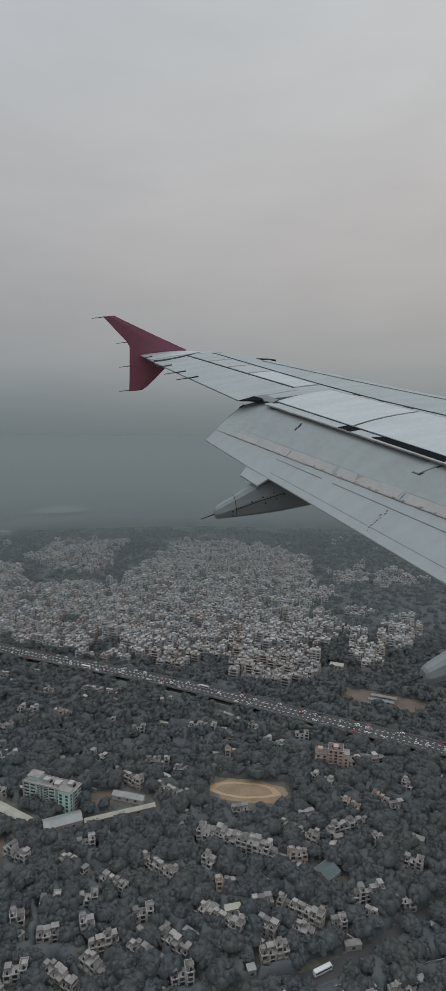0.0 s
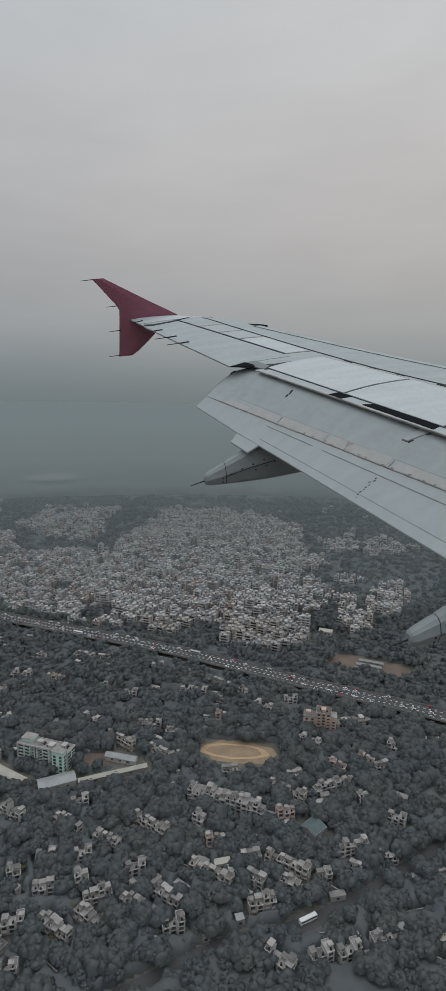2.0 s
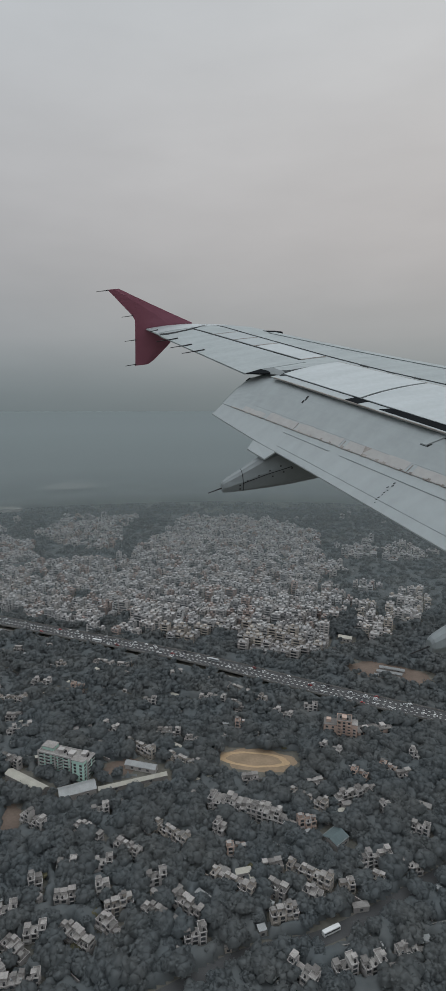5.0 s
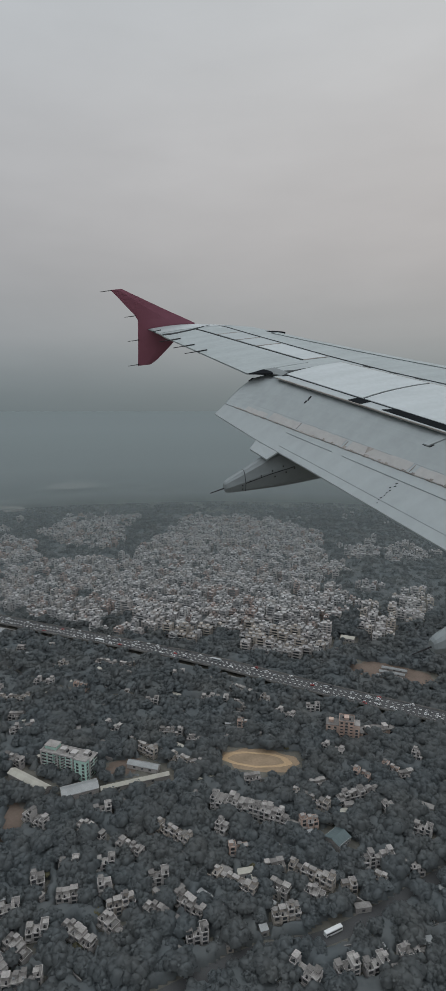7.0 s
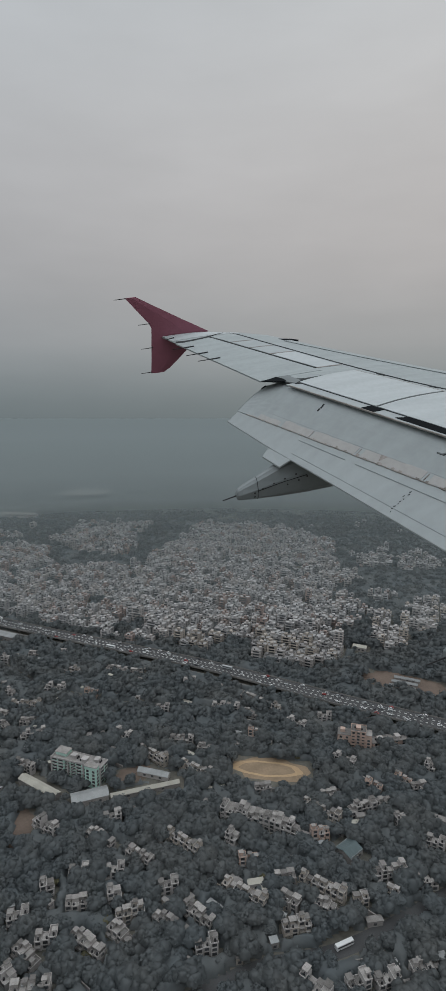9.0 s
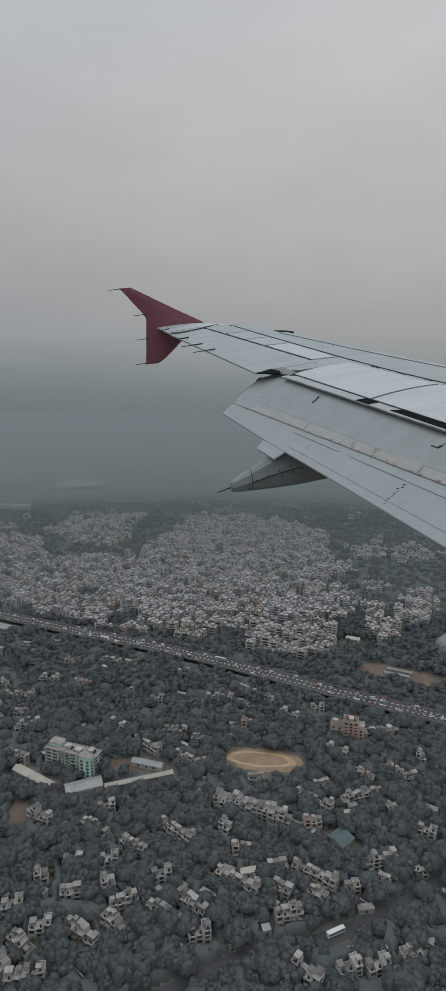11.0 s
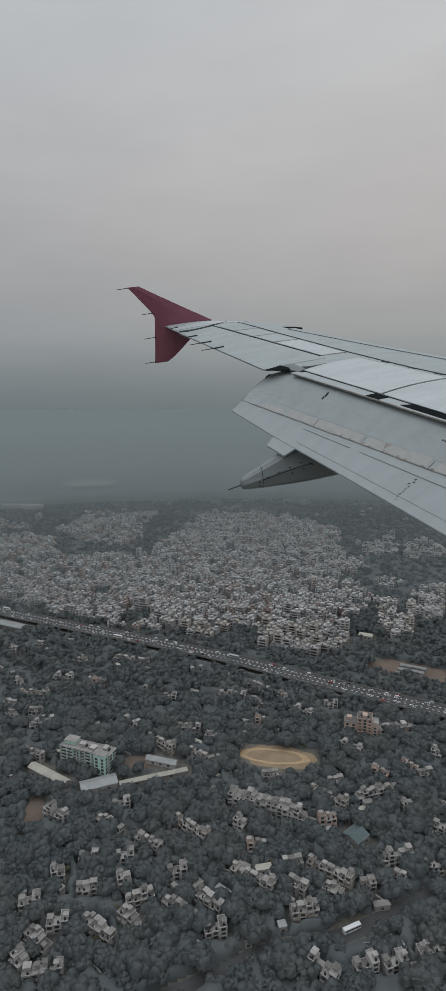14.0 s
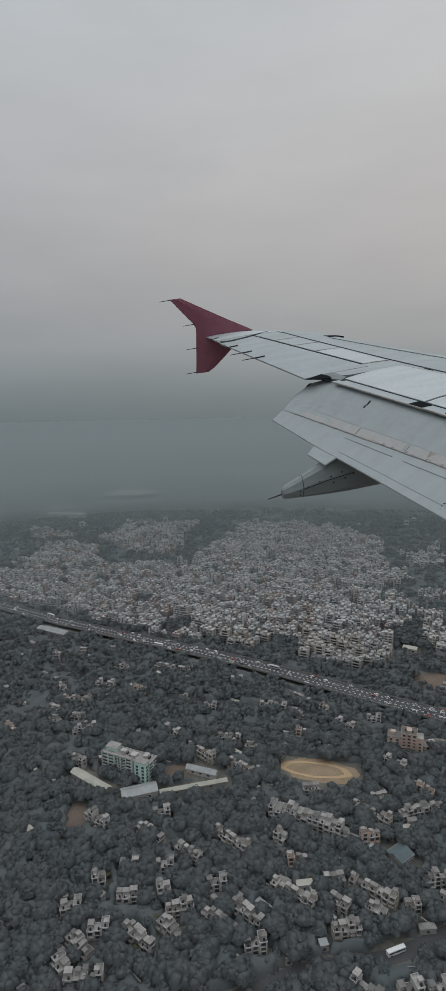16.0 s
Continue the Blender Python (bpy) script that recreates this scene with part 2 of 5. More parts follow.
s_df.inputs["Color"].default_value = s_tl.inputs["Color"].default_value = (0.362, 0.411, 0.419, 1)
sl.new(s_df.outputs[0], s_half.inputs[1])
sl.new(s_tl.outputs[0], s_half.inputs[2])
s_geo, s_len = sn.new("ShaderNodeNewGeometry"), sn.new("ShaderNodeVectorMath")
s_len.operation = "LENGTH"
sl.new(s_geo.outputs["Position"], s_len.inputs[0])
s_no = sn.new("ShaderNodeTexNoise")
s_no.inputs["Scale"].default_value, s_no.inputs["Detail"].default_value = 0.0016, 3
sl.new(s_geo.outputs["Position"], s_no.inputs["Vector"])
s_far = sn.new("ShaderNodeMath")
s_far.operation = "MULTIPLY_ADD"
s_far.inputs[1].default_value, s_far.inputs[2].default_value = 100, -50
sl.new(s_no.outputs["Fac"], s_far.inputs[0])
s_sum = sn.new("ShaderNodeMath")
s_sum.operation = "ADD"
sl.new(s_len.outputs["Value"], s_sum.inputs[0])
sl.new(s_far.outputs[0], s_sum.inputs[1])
# painted haze: sheet opacity by distance, no scattering
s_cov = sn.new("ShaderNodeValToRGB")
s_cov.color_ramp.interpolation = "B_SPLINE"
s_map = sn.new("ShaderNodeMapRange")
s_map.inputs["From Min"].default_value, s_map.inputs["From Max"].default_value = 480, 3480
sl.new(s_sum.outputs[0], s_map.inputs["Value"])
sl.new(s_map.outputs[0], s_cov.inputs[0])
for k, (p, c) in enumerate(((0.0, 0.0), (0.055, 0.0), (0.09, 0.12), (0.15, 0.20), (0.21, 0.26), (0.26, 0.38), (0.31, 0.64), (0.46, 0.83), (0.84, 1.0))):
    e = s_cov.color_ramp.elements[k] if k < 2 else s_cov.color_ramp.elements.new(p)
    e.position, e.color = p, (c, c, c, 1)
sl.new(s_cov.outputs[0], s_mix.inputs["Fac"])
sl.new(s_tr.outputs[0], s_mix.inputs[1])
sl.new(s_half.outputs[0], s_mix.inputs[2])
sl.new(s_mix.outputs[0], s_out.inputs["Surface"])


# ---- building helpers ----
def part(name, bm, material, parent=None, label="", smooth=False):
    me = bpy.data.meshes.new(name)
    bmesh.ops.recalc_face_normals(bm, faces=bm.faces)
    bm.to_mesh(me)
    bm.free()
    for m in material if isinstance(material, (list, tuple)) else [material]:
        me.materials.append(m)
    if smooth:
        for p in me.polygons:
            p.use_smooth = True
    ob = new(name, me)
    ob.parent = parent
    if label:
        ob["label"] = label
    return ob


def shared(name, me, parent, m):
    ob = new(name, me)
    ob.parent = parent
    ob.matrix_basis = m
    return ob


def box(bm, x0, x1, y0, y1, z0, z1, mi=0):
    v = [bm.verts.new(p) for p in ((x0, y0, z0), (x1, y0, z0), (x1, y1, z0), (x0, y1, z0), (x0, y0, z1), (x1, y0, z1), (x1, y1, z1), (x0, y1, z1))]
    for q in ((3, 2, 1, 0), (4, 5, 6, 7), (0, 1, 5, 4), (1, 2, 6, 5), (2, 3, 7, 6), (3, 0, 4, 7)):
        bm.faces.new([v[k] for k in q]).material_index = mi
    return v


def boxed(*args):
    bm = bmesh.new()
    box(bm, *args)
    return bm


def prism(bm, poly, z0, z1):
    lo = [bm.verts.new((*p, z0)) for p in poly]
    hi = [bm.verts.new((*p, z1)) for p in poly]
    bm.faces.new(lo[::-1])
    bm.faces.new(hi)
    for k in range(len(poly)):
        j = (k + 1) % len(poly)
        bm.faces.new((lo[k], lo[j], hi[j], hi[k]))


def sheet(grid, thick):
    """A closed slab from a grid of upper points, thickened downwards."""
    bm = bmesh.new()
    up = [[bm.verts.new(p) for p in row] for row in grid]
    dn = [[bm.verts.new((p[0], p[1], p[2] - thick)) for p in row] for row in grid]
    a, b = len(grid), len(grid[0])
    for i in range(a - 1):
        for j in range(b - 1):
            bm.faces.new((up[i][j], up[i + 1][j], up[i + 1][j + 1], up[i][j + 1]))
            bm.faces.new((dn[i][j], dn[i][j + 1], dn[i + 1][j + 1], dn[i + 1][j]))
    for i in range(a - 1):
        for j in (0, b - 1):
            bm.faces.new((up[i][j], up[i + 1][j], dn[i + 1][j], dn[i][j]))
    for j in range(b - 1):
        for i in (0, a - 1):
            bm.faces.new((up[i][j], up[i][j + 1], dn[i][j + 1], dn[i][j]))
    return bm


def loft(rings, caps=True):
    bm = bmesh.new()
    vs = [[bm.verts.new(p) for p in r] for r in rings]
    k = len(rings[0])
    for a, b in zip(vs, vs[1:]):
        for j in range(k):
            bm.faces.new((a[j], a[(j + 1) % k], b[(j + 1) % k], b[j]))
    if caps:
        bm.faces.new(vs[0][::-1])
        bm.faces.new(vs[-1])
    return bm


def lerp(a, b, t):
    return tuple(p + (q - p) * t for p, q in zip(a, b))


def rod(bm, a, b, r0, r1, k=6):
    a, b = Vector(a), Vector(b)
    q = (b - a).to_track_quat("Z", "Y")
    rings = [[bm.verts.new(p + q @ Vector((r * math.cos(2 * math.pi * j / k), r * math.sin(2 * math.pi * j / k), 0))) for j in range(k)] for p, r in ((a, r0), (b, r1))]
    for j in range(k):
        bm.faces.new((rings[0][j], rings[0][(j + 1) % k], rings[1][(j + 1) % k], rings[1][j]))
    bm.faces.new(rings[0][::-1])
    bm.faces.new(rings[1])


# ---- ground and haze ----
bm = bmesh.new()
for a, b, c, d in ((-12000, 12000, -5000, 15000),):
    bm.faces.new([bm.verts.new(p) for p in ((a, c, 0), (b, c, 0), (b, d, 0), (a, d, 0))])
tagged(part("ground", bm, M_GROUND), "dusty earth and scrub between the trees", "ground", kind="structure")
# the flat sheet with the painted haze begins over the old town
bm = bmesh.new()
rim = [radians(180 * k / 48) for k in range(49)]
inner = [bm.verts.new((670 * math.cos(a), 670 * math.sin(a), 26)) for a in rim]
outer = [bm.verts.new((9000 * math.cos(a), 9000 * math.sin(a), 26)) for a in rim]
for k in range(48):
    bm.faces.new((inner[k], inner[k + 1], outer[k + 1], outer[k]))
tagged(part("smog_layer", bm, M_HAZE), "flat sheet of painted grey haze over the far town and woods", "smog", kind="structure")

# ---- the wing: x inboard from the tip, y forward, z square to the skin ----
wing = tagged(new("aircraft_wing"), "pale grey airliner wing with lowered flaps and crimson wingtip fence", "aircraft wing")
wing.matrix_world = Matrix(((0.2290, 0.9720, -0.0522, -1.535), (-0.9257, 0.2009, -0.3204, 15.2), (-0.3009, 0.1217, 0.9459, 301.198), (0, 0, 0, 1)))
ROOT = 11.5  # the span that is built, from the tip inboard


LEAD = ((0, 1.18), (0.16, 1.40), (0.3, 1.68), (0.55, 2.10), (0.9, 2.50), (1.2, 2.67), (1.9, 3.0), (2.55, 3.37), (3.6, 3.96), (5.0, 4.80), (12.0, 9.40))


SPAR = ((0, 1.45), (0.65, 1.76), (1.345, 2.02), (2.353, 2.43), (4.0, 3.10), (5.33, 3.70), (6.1, 4.126), (12.0, 7.55))


def along_table(table, i):
    for (a, p), (b, q) in zip(table, table[1:]):
        if i <= b:
            return p + (q - p) * (i - a) / (b - a)


def lead(i):
    """The leading edge, with its curved tip."""
    return along_table(LEAD, i)


def aft(i):
    return 0.317 * i


def spoiler_end(i):
    return 1.95 + 0.44 * (i - 4.7)


def spoiler_front(i):
    return 3.12 + 0.523 * (i - 4.52)


def hinge(i):
    return 1.08 + 0.43 * (i - 0.705)


def spar(i):
    return along_table(SPAR, i)


def skin(i, c):
    """The height of the upper skin."""
    te = aft(i)
    fr = min(1.0, max(0.0, (c - te) / (lead(i) - te)))
    return 0.022 * (lead(i) - te) * 4 * fr * (1 - fr) - (0.25 * max(0, fr - 0.93) ** 1.5 * 4)


def skin_end(i):
    if i <= 4.2:
        return aft(i)
    return spoiler_end(i) + 0.32 if i > 4.6 else aft(i) + (spoiler_end(4.6) + 0.32 - aft(4.2)) * (i - 4.2) / 0.4


rings = []
for i in [0, 0.16, 0.3, 0.55, 0.9, 1.2, 1.9, 2.2, 2.8, 3.4, 4.0, 4.2, 4.3, 4.5, 4.6, 5, 5.5, 6, 6.6, 7.2, 8, 9, 10, ROOT]:
    te, le = skin_end(i), lead(i)
    ch = le - aft(i)
    upper = [(i, te + (le - te) * u, skin(i, te + (le - te) * u)) for u in (0, 0.08, 0.2, 0.35, 0.5, 0.65, 0.8, 0.9, 0.96, 0.985)]
    nose = [(i, le + 0.012 * ch, -0.02 * ch), (i, le + 0.006 * ch, -0.05 * ch)]
    lower = [(i, te + (le - te) * u, -0.012 - 0.11 * ch * math.sin(math.pi * min(1, u * 1.02)) ** 0.8 * (0.5 + 0.5 * u)) for u in (0.9, 0.7, 0.5, 0.3, 0.12)] + [(i, te, -0.02)]
    rings.append(upper + nose + lower)
part("wing_skin", loft(rings), M_SKIN, wing, "pale grey riveted wing skin", smooth=False)



def panel(name, i0, i1, back, front, lift, thick, mat, label="", n=6, m=4):
    grid = []
    for a in range(n + 1):
        i = i0 + (i1 - i0) * a / n
        row = []
        for b in range(m + 1):
            c = back(i) + (front(i) - back(i)) * b / m
            row.append((i, c, skin(i, c) + lift))
        grid.append(row)
    return part(name, sheet(grid, thick), mat, wing, label)


def seam(name, f, i0, i1, w=0.03, lift=0.012, mat=None, n=14):
    return panel(name, i0, i1, lambda i: f(i) - w / 2, lambda i: f(i) + w / 2, lift, 0.02, mat or M_SEAM, "", n, 1)


def plate(name, pts, lift, mat, label="", thick=0.02):
    """A flat piece of any outline on the upper skin."""
    bm = bmesh.new()
    up = [bm.verts.new((i, c, skin(i, c) + lift)) for i, c in pts]
    dn = [bm.verts.new((i, c, skin(i, c) + lift - thick)) for i, c in pts]
    bm.faces.new(up)
    bm.faces.new(dn[::-1])
    for k in range(len(pts)):
        j = (k + 1) % len(pts)
        bm.faces.new((up[k], dn[k], dn[j], up[j]))
    return part(name, bm, mat, wing, label)


def ribbon_on_skin(name, pts, widths, lift, mat, label=""):
    """A joint that bends across the skin: points, and its breadth along the span."""
    return part(name, sheet([[(i, c, skin(i, c) + lift), (i + w, c, skin(i + w, c) + lift)] for (i, c), w in zip(pts, widths)], 0.02), mat, wing, label)


# aileron and the fixed panels ahead of it
panel("aileron", 0.80, 4.24, lambda i: aft(i) - 0.03, lambda i: hinge(i) - 0.03, 0.006, 0.03, M_SKIN, "light grey aileron at neutral", 8, 4)
seam("hinge_gap", hinge, 0.68, 4.05, 0.036, 0.012)
seam("spar_seam", spar, 0.3, ROOT, 0.028, 0.010, n=24)
for a, b, mat in ((0.85, 1.40, M_SKIN), (1.46, 2.05, M_TAB), (2.11, 2.70, M_TAB), (2.77, 4.03, M_WHITE)):
    panel("access_panel", a, b, lambda i: hinge(i) + 0.04, lambda i: spar(i) - 0.09, 0.010, 0.02, mat, "", 3, 2)
    panel("panel_joint", b, b + 0.035, lambda i: hinge(i) + 0.03, lambda i: spar(i) - 0.06, 0.008, 0.02, M_GRIME, "", 1, 2)
panel("tip_cap", 0.02, 0.55, lambda i: aft(i) + 0.02, lambda i: lead(i) - 0.12, 0.008, 0.02, M_WHITE, "white wingtip cap", 3, 4)
ribbon_on_skin("aileron_end_gap", [(0.66, 0.245), (0.73, 0.42), (0.74, 0.60), (0.71, 0.80), (0.64, 1.02), (0.56, 1.18), (0.38, 1.49)], (0.13, 0.12, 0.10, 0.09, 0.07, 0.05, 0.04), 0.014, M_SEAM)
# the dark cut between the aileron and the spoilers, its shade a near-black plate, and the grey filler plate behind it
plate("aileron_cove", [(4.28, 1.33), (4.52, 1.755), (4.38, 1.75), (4.20, 1.65)], 0.010, M_COVE)
plate("cove_edge", [(4.20, 1.63), (4.38, 1.73), (4.52, 1.74), (4.74, 1.90), (4.66, 2.03), (4.22, 1.88)], 0.008, M_FILL, "grey filler plate at the aileron's inboard end")
plate("spoiler_gap", [(4.72, 1.86), (4.76, 1.96), (4.67, 2.05), (4.62, 2.00)], 0.012, M_SEAM)

# spoilers: their outboard edges bend towards the back
SPAN = 1.71


def spoiler_side(k, v):
    return 4.51 + SPAN * k + 0.17 * (1 - v) ** 2


panel("spoiler_bay", 4.53, ROOT, lambda i: spoiler_end(i) + 0.03, lambda i: spoiler_front(i) + 0.02, 0.004, 0.02, M_SEAM, "", 18, 4)
for k in range(4):
    grid = []
    for v in [q / 6 for q in range(7)]:
        i0, i1 = spoiler_side(k, v) + 0.022, min(ROOT, spoiler_side(k + 1, v) - 0.022)
        row = []
        for u in [q / 8 for q in range(9)]:
            i = i0 + (i1 - i0) * u
            c = spoiler_end(i) + (spoiler_front(i) - spoiler_end(i)) * v
            row.append((i, c, skin(i, c) + 0.020))
        grid.append(row)
    part("spoiler", sheet(grid, 0.02), M_WHITE, wing, "white spoiler panel lying nearly flush")
    for q in (0.2, 0.5, 0.78):
        i = spoiler_side(k, 1.0) + SPAN * q
        panel("spoiler_hinge", i, i + 0.16, lambda i: spoiler_front(i) + 0.13, lambda i: spoiler_front(i) + 0.16, 0.010, 0.02, M_SEAM, "", 1, 1)
seam("spoiler_front_gap", lambda i: spoiler_front(i) + 0.03, 4.5, ROOT, 0.03, 0.012, M_GRIME, 18)
# the pale shroud behind them, with its lip; near-black plates on it paint the slots' shade
panel("shroud_strip", 4.66, ROOT, lambda i: spoiler_end(i) - 0.23, lambda i: spoiler_end(i) + 0.40, 0.0, 0.02, M_TAB, "pale shroud strip behind the spoilers", 18, 2)
seam("shroud_step", lambda i: spoiler_end(i) - 0.006, 4.72, ROOT, 0.014, 0.008, M_SEAM, 18)
seam("shroud_lip", lambda i: spoiler_end(i) - 0.222, 4.74, ROOT, 0.020, 0.006, M_GRIME, 18)
panel("slot_shade_plate", 6.30, 6.54, lambda i: spoiler_end(i) - 0.20, lambda i: spoiler_end(i) - 0.01, 0.010, 0.012, M_COVE, "dark plate painted as the shaded slot behind the spoiler", 2, 1)
plate("slot_shade_plate", [(6.90, spoiler_end(6.90) - 0.16), (8.10, spoiler_end(8.10) - 0.17), (8.04, spoiler_end(8.04) + 0.0), (6.98, spoiler_end(6.98) + 0.0)], 0.010, M_COVE, "dark plate painted as the shaded slot behind the spoiler", 0.012)

# leading-edge slat
rings = []
for k in range(15):
    i = 1.72 + (ROOT - 1.72) * k / 14
    le, z = lead(i), skin(i, lead(i) - 0.3)
    rings.append([(i, le - 0.28, z + 0.012), (i, le - 0.1, z + 0.0), (i, le + 0.14, z - 0.09), (i, le + 0.22, z - 0.2), (i, le + 0.12, z - 0.27), (i, le - 0.1, z - 0.2)])
part("slat", loft(rings), M_SKIN, wing, "extended leading-edge slat")
bm = bmesh.new()
prism(bm, [(1.45, lead(1.45) - 0.20), (1.74, lead(1.74) - 0.20), (1.74, lead(1.74) + 0.06), (1.58, lead(1.58) + 0.0)], skin(1.6, lead(1.6) - 0.2) - 0.08, skin(1.6, lead(1.6) - 0.2) + 0.005)
part("slat_end", bm, M_COVE, wing)

# two-piece flap: a main panel and a hinged aft tab
def flap_nose(i):
    return (i, 1.97 + 0.4358 * (i - 4.52), -0.023 + 0.002 * (i - 4.52)) if i > 4.3 else lerp((3.98, 1.52, -0.20), (4.30, 1.874, -0.024), (i - 3.98) / 0.32)


def flap_swell(k, u):
    """How far the flap's upper side bulges: fuller inboard, and towards the nose."""
    return (0.14 * (1 - min(1.0, k / 0.10)) * u + 0.8 * min(1.0, k / 0.10) * u * u) * (1 - u)


def flap_crease(k):
    return lerp((4.25, 0.85, -0.54), (11.6, 4.244, -0.417), k)


grid, n = [], 26
for a in range(n + 1):
    k = a / n
    c0 = flap_crease(k)
    i = 3.98 + (ROOT - 3.98) * k
    c1 = flap_nose(i)
    row = []
    for u in (0, 0.08, 0.16, 0.25, 0.35, 0.45, 0.55, 0.65, 0.74, 0.82, 0.88, 0.94, 1.0):
        p = lerp(c0, c1, u)
        row.append((p[0], p[1], p[2] + flap_swell(k, u)))
    row.append((c1[0] - 0.02, c1[1] + 0.20, c1[2] - 0.04))
    row.append((c1[0] - 0.05, c1[1] + 0.45, c1[2] - 0.14))
    grid.append(row)
flap = part("flap", sheet(grid, 0.05), M_GREY, wing, "lowered grey main flap")
def tab_edge(k):
    pts = ((0, (4.29, 0.62, -0.71)), (0.255, (5.60, 1.08, -0.78)), (0.40, (6.75, 1.50, -0.815)), (0.72, (9.18, 2.39, -0.92)), (1.0, (11.3, 3.17, -1.0)))
    for (a, p), (b, q) in zip(pts, pts[1:]):
        if k <= b:
            return lerp(p, q, (k - a) / (b - a))


grid = []
for a in range(n + 1):
    k = a / n
    c0, c1 = flap_crease(k), tab_edge(k)
    grid.append([lerp((c1[0], c1[1], c1[2]), (c0[0], c0[1], c0[2] - 0.012), u) for u in (0, 0.33, 0.66, 1)])
tab = part("flap_tab", sheet(grid, 0.022), M_TAB, wing, "light grey hinged aft tab of the flap")
bm = bmesh.new()
vs = [bm.verts.new(p) for p in ((5.55, 1.09, -0.775), (6.14, 1.285, -0.797), (6.11, 1.09, -0.92), (5.65, 0.92, -0.90))]
vd = [bm.verts.new(v.co - Vector((0, 0, 0.03))) for v in vs]
bm.faces.new(vs)
bm.faces.new(vd[::-1])
for k in range(4):
    bm.faces.new((vs[k], vs[(k + 1) % 4], vd[(k + 1) % 4], vd[k]))
part("tab_lug", bm, M_TAB, tab)


def on_flap(k, u, up=0.004):
    """A point of the main flap: k along the span, u from the crease to the nose."""
    c0, c1 = flap_crease(k), flap_nose(3.98 + (ROOT - 3.98) * k)
    p = lerp(c0, c1, u)
    return (p[0], p[1], p[2] + flap_swell(k, u) + up)


def on_tab(k, u, up=0.006):
    c0, c1 = flap_crease(k), tab_edge(k)
    p = lerp(c0, c1, u)
    return (p[0], p[1], p[2] + up)


def strip(name, fn, k0, k1, u0, u1, mat, parent, n=18, up=0.005, ragged=0.0, label=""):
    rnd = random.Random(name + str(k0))
    grid = [[fn(k0 + (k1 - k0) * a / n, u0 + (rnd.uniform(-ragged, ragged) if ragged else 0), up), fn(k0 + (k1 - k0) * a / n, u1 + (rnd.uniform(-ragged, ragged) if ragged else 0), up)] for a in range(n + 1)]
    return part(name, sheet(grid, 0.01), mat, parent, label)


for k0, k1, u1 in ((0.07, 0.14, 0.10), (0.15, 0.235, 0.15), (0.24, 0.36, 0.16), (0.375, 0.515, 0.17), (0.53, 0.70, 0.16), (0.71, 0.99, 0.17)):
    strip("primer_band", on_flap, k0, k1, 0.015, u1, M_BEIGE, flap, 10, 0.004, 0.010, "worn pale patch along the flap's trailing edge")
strip("grime_line", on_flap, 0.03, 0.99, -0.004, 0.007, M_GRIME, flap, 160, 0.006, 0.006, "brown hydraulic grime in the flap joint")
rnd = random.Random(9)
for q in range(26):
    k = 0.25 + 0.028 * q + rnd.uniform(-0.008, 0.008)
    if k < 0.98:
        strip("grime_dab", on_flap, k, k + rnd.uniform(0.004, 0.012), 0.010, 0.010 + rnd.uniform(0.012, 0.035), M_GRIME, flap, 2, 0.009, 0.006)
strip("flap_fold", on_flap, 0.10, 0.99, 0.172, 0.182, M_TAB, flap, 26, 0.004)
strip("tab_step", on_tab, 0.24, 0.37, 0.22, 0.245, M_GREY, tab, 8, 0.006)
strip("tab_step", on_tab, 0.40, 0.99, 0.22, 0.245, M_GREY, tab, 22, 0.006)
for k, u0, u1 in ((0.235, 0.02, 0.15), (0.365, 0.02, 0.14), (0.52, 0.02, 0.15)):
    strip("hinge_fitting", on_flap, k, k + 0.0014, u0, u1, M_GRIME, flap, 1, 0.008)
bm = bmesh.new()
vs = [bm.verts.new(on_flap(*q)) for q in ((0.418, 0.04, 0.012), (0.412, 0.16, 0.012), (0.428, 0.165, 0.012))]
bm.faces.new(vs)
part("witness_mark", bm, M_GRIME, flap)
for k, u in ((0.2025, 0.47), (0.2045, 0.53), (0.2035, 0.57)):
    strip("scuff", on_flap, k, k + 0.0035, u, u + 0.05, M_SEAM, flap, 1, 0.008)
rnd = random.Random(5)
for q in range(9):
    u = 0.32 + 0.07 * q
    k = 0.52 + 0.07 * u + rnd.uniform(-0.003, 0.003)
    strip("paint_chip", on_tab, k, k + rnd.uniform(0.0005, 0.0013), u, u + rnd.uniform(0.012, 0.035), M_SEAM, tab, 1, 0.008)
strip("tab_rivet_line", on_tab, 0.30, 0.99, 0.80, 0.806, M_GREY, tab, 20, 0.006)
# small raised fins on the flap, each with a dark foot
for k0 in (0.505, 0.72, 0.90):
    for up, mat, grow in ((0.006, M_SEAM, 0.003), (0.03, M_TAB, 0.0)):
        bm = bmesh.new()
        vs = [bm.verts.new(on_flap(k0 + dk, u, up)) for dk, u in ((0.0 - grow, 0.46), (0.010 + grow, 0.46), (0.030 + grow, 0.72), (0.010 - grow, 0.72))]
        vd = [bm.verts.new(v.co - Vector((0, 0, 0.02))) for v in vs]
        bm.faces.new(vs)
        bm.faces.new(vd[::-1])
        for q in range(4):
            bm.faces.new((vs[q], vd[q], vd[(q + 1) % 4], vs[(q + 1) % 4]))
        part("fin" if up > 0.01 else "fin_foot", bm, mat, flap)
strip("scuff", on_flap, 0.421, 0.425, 0.74, 0.77, M_GRIME, flap, 1, 0.008)
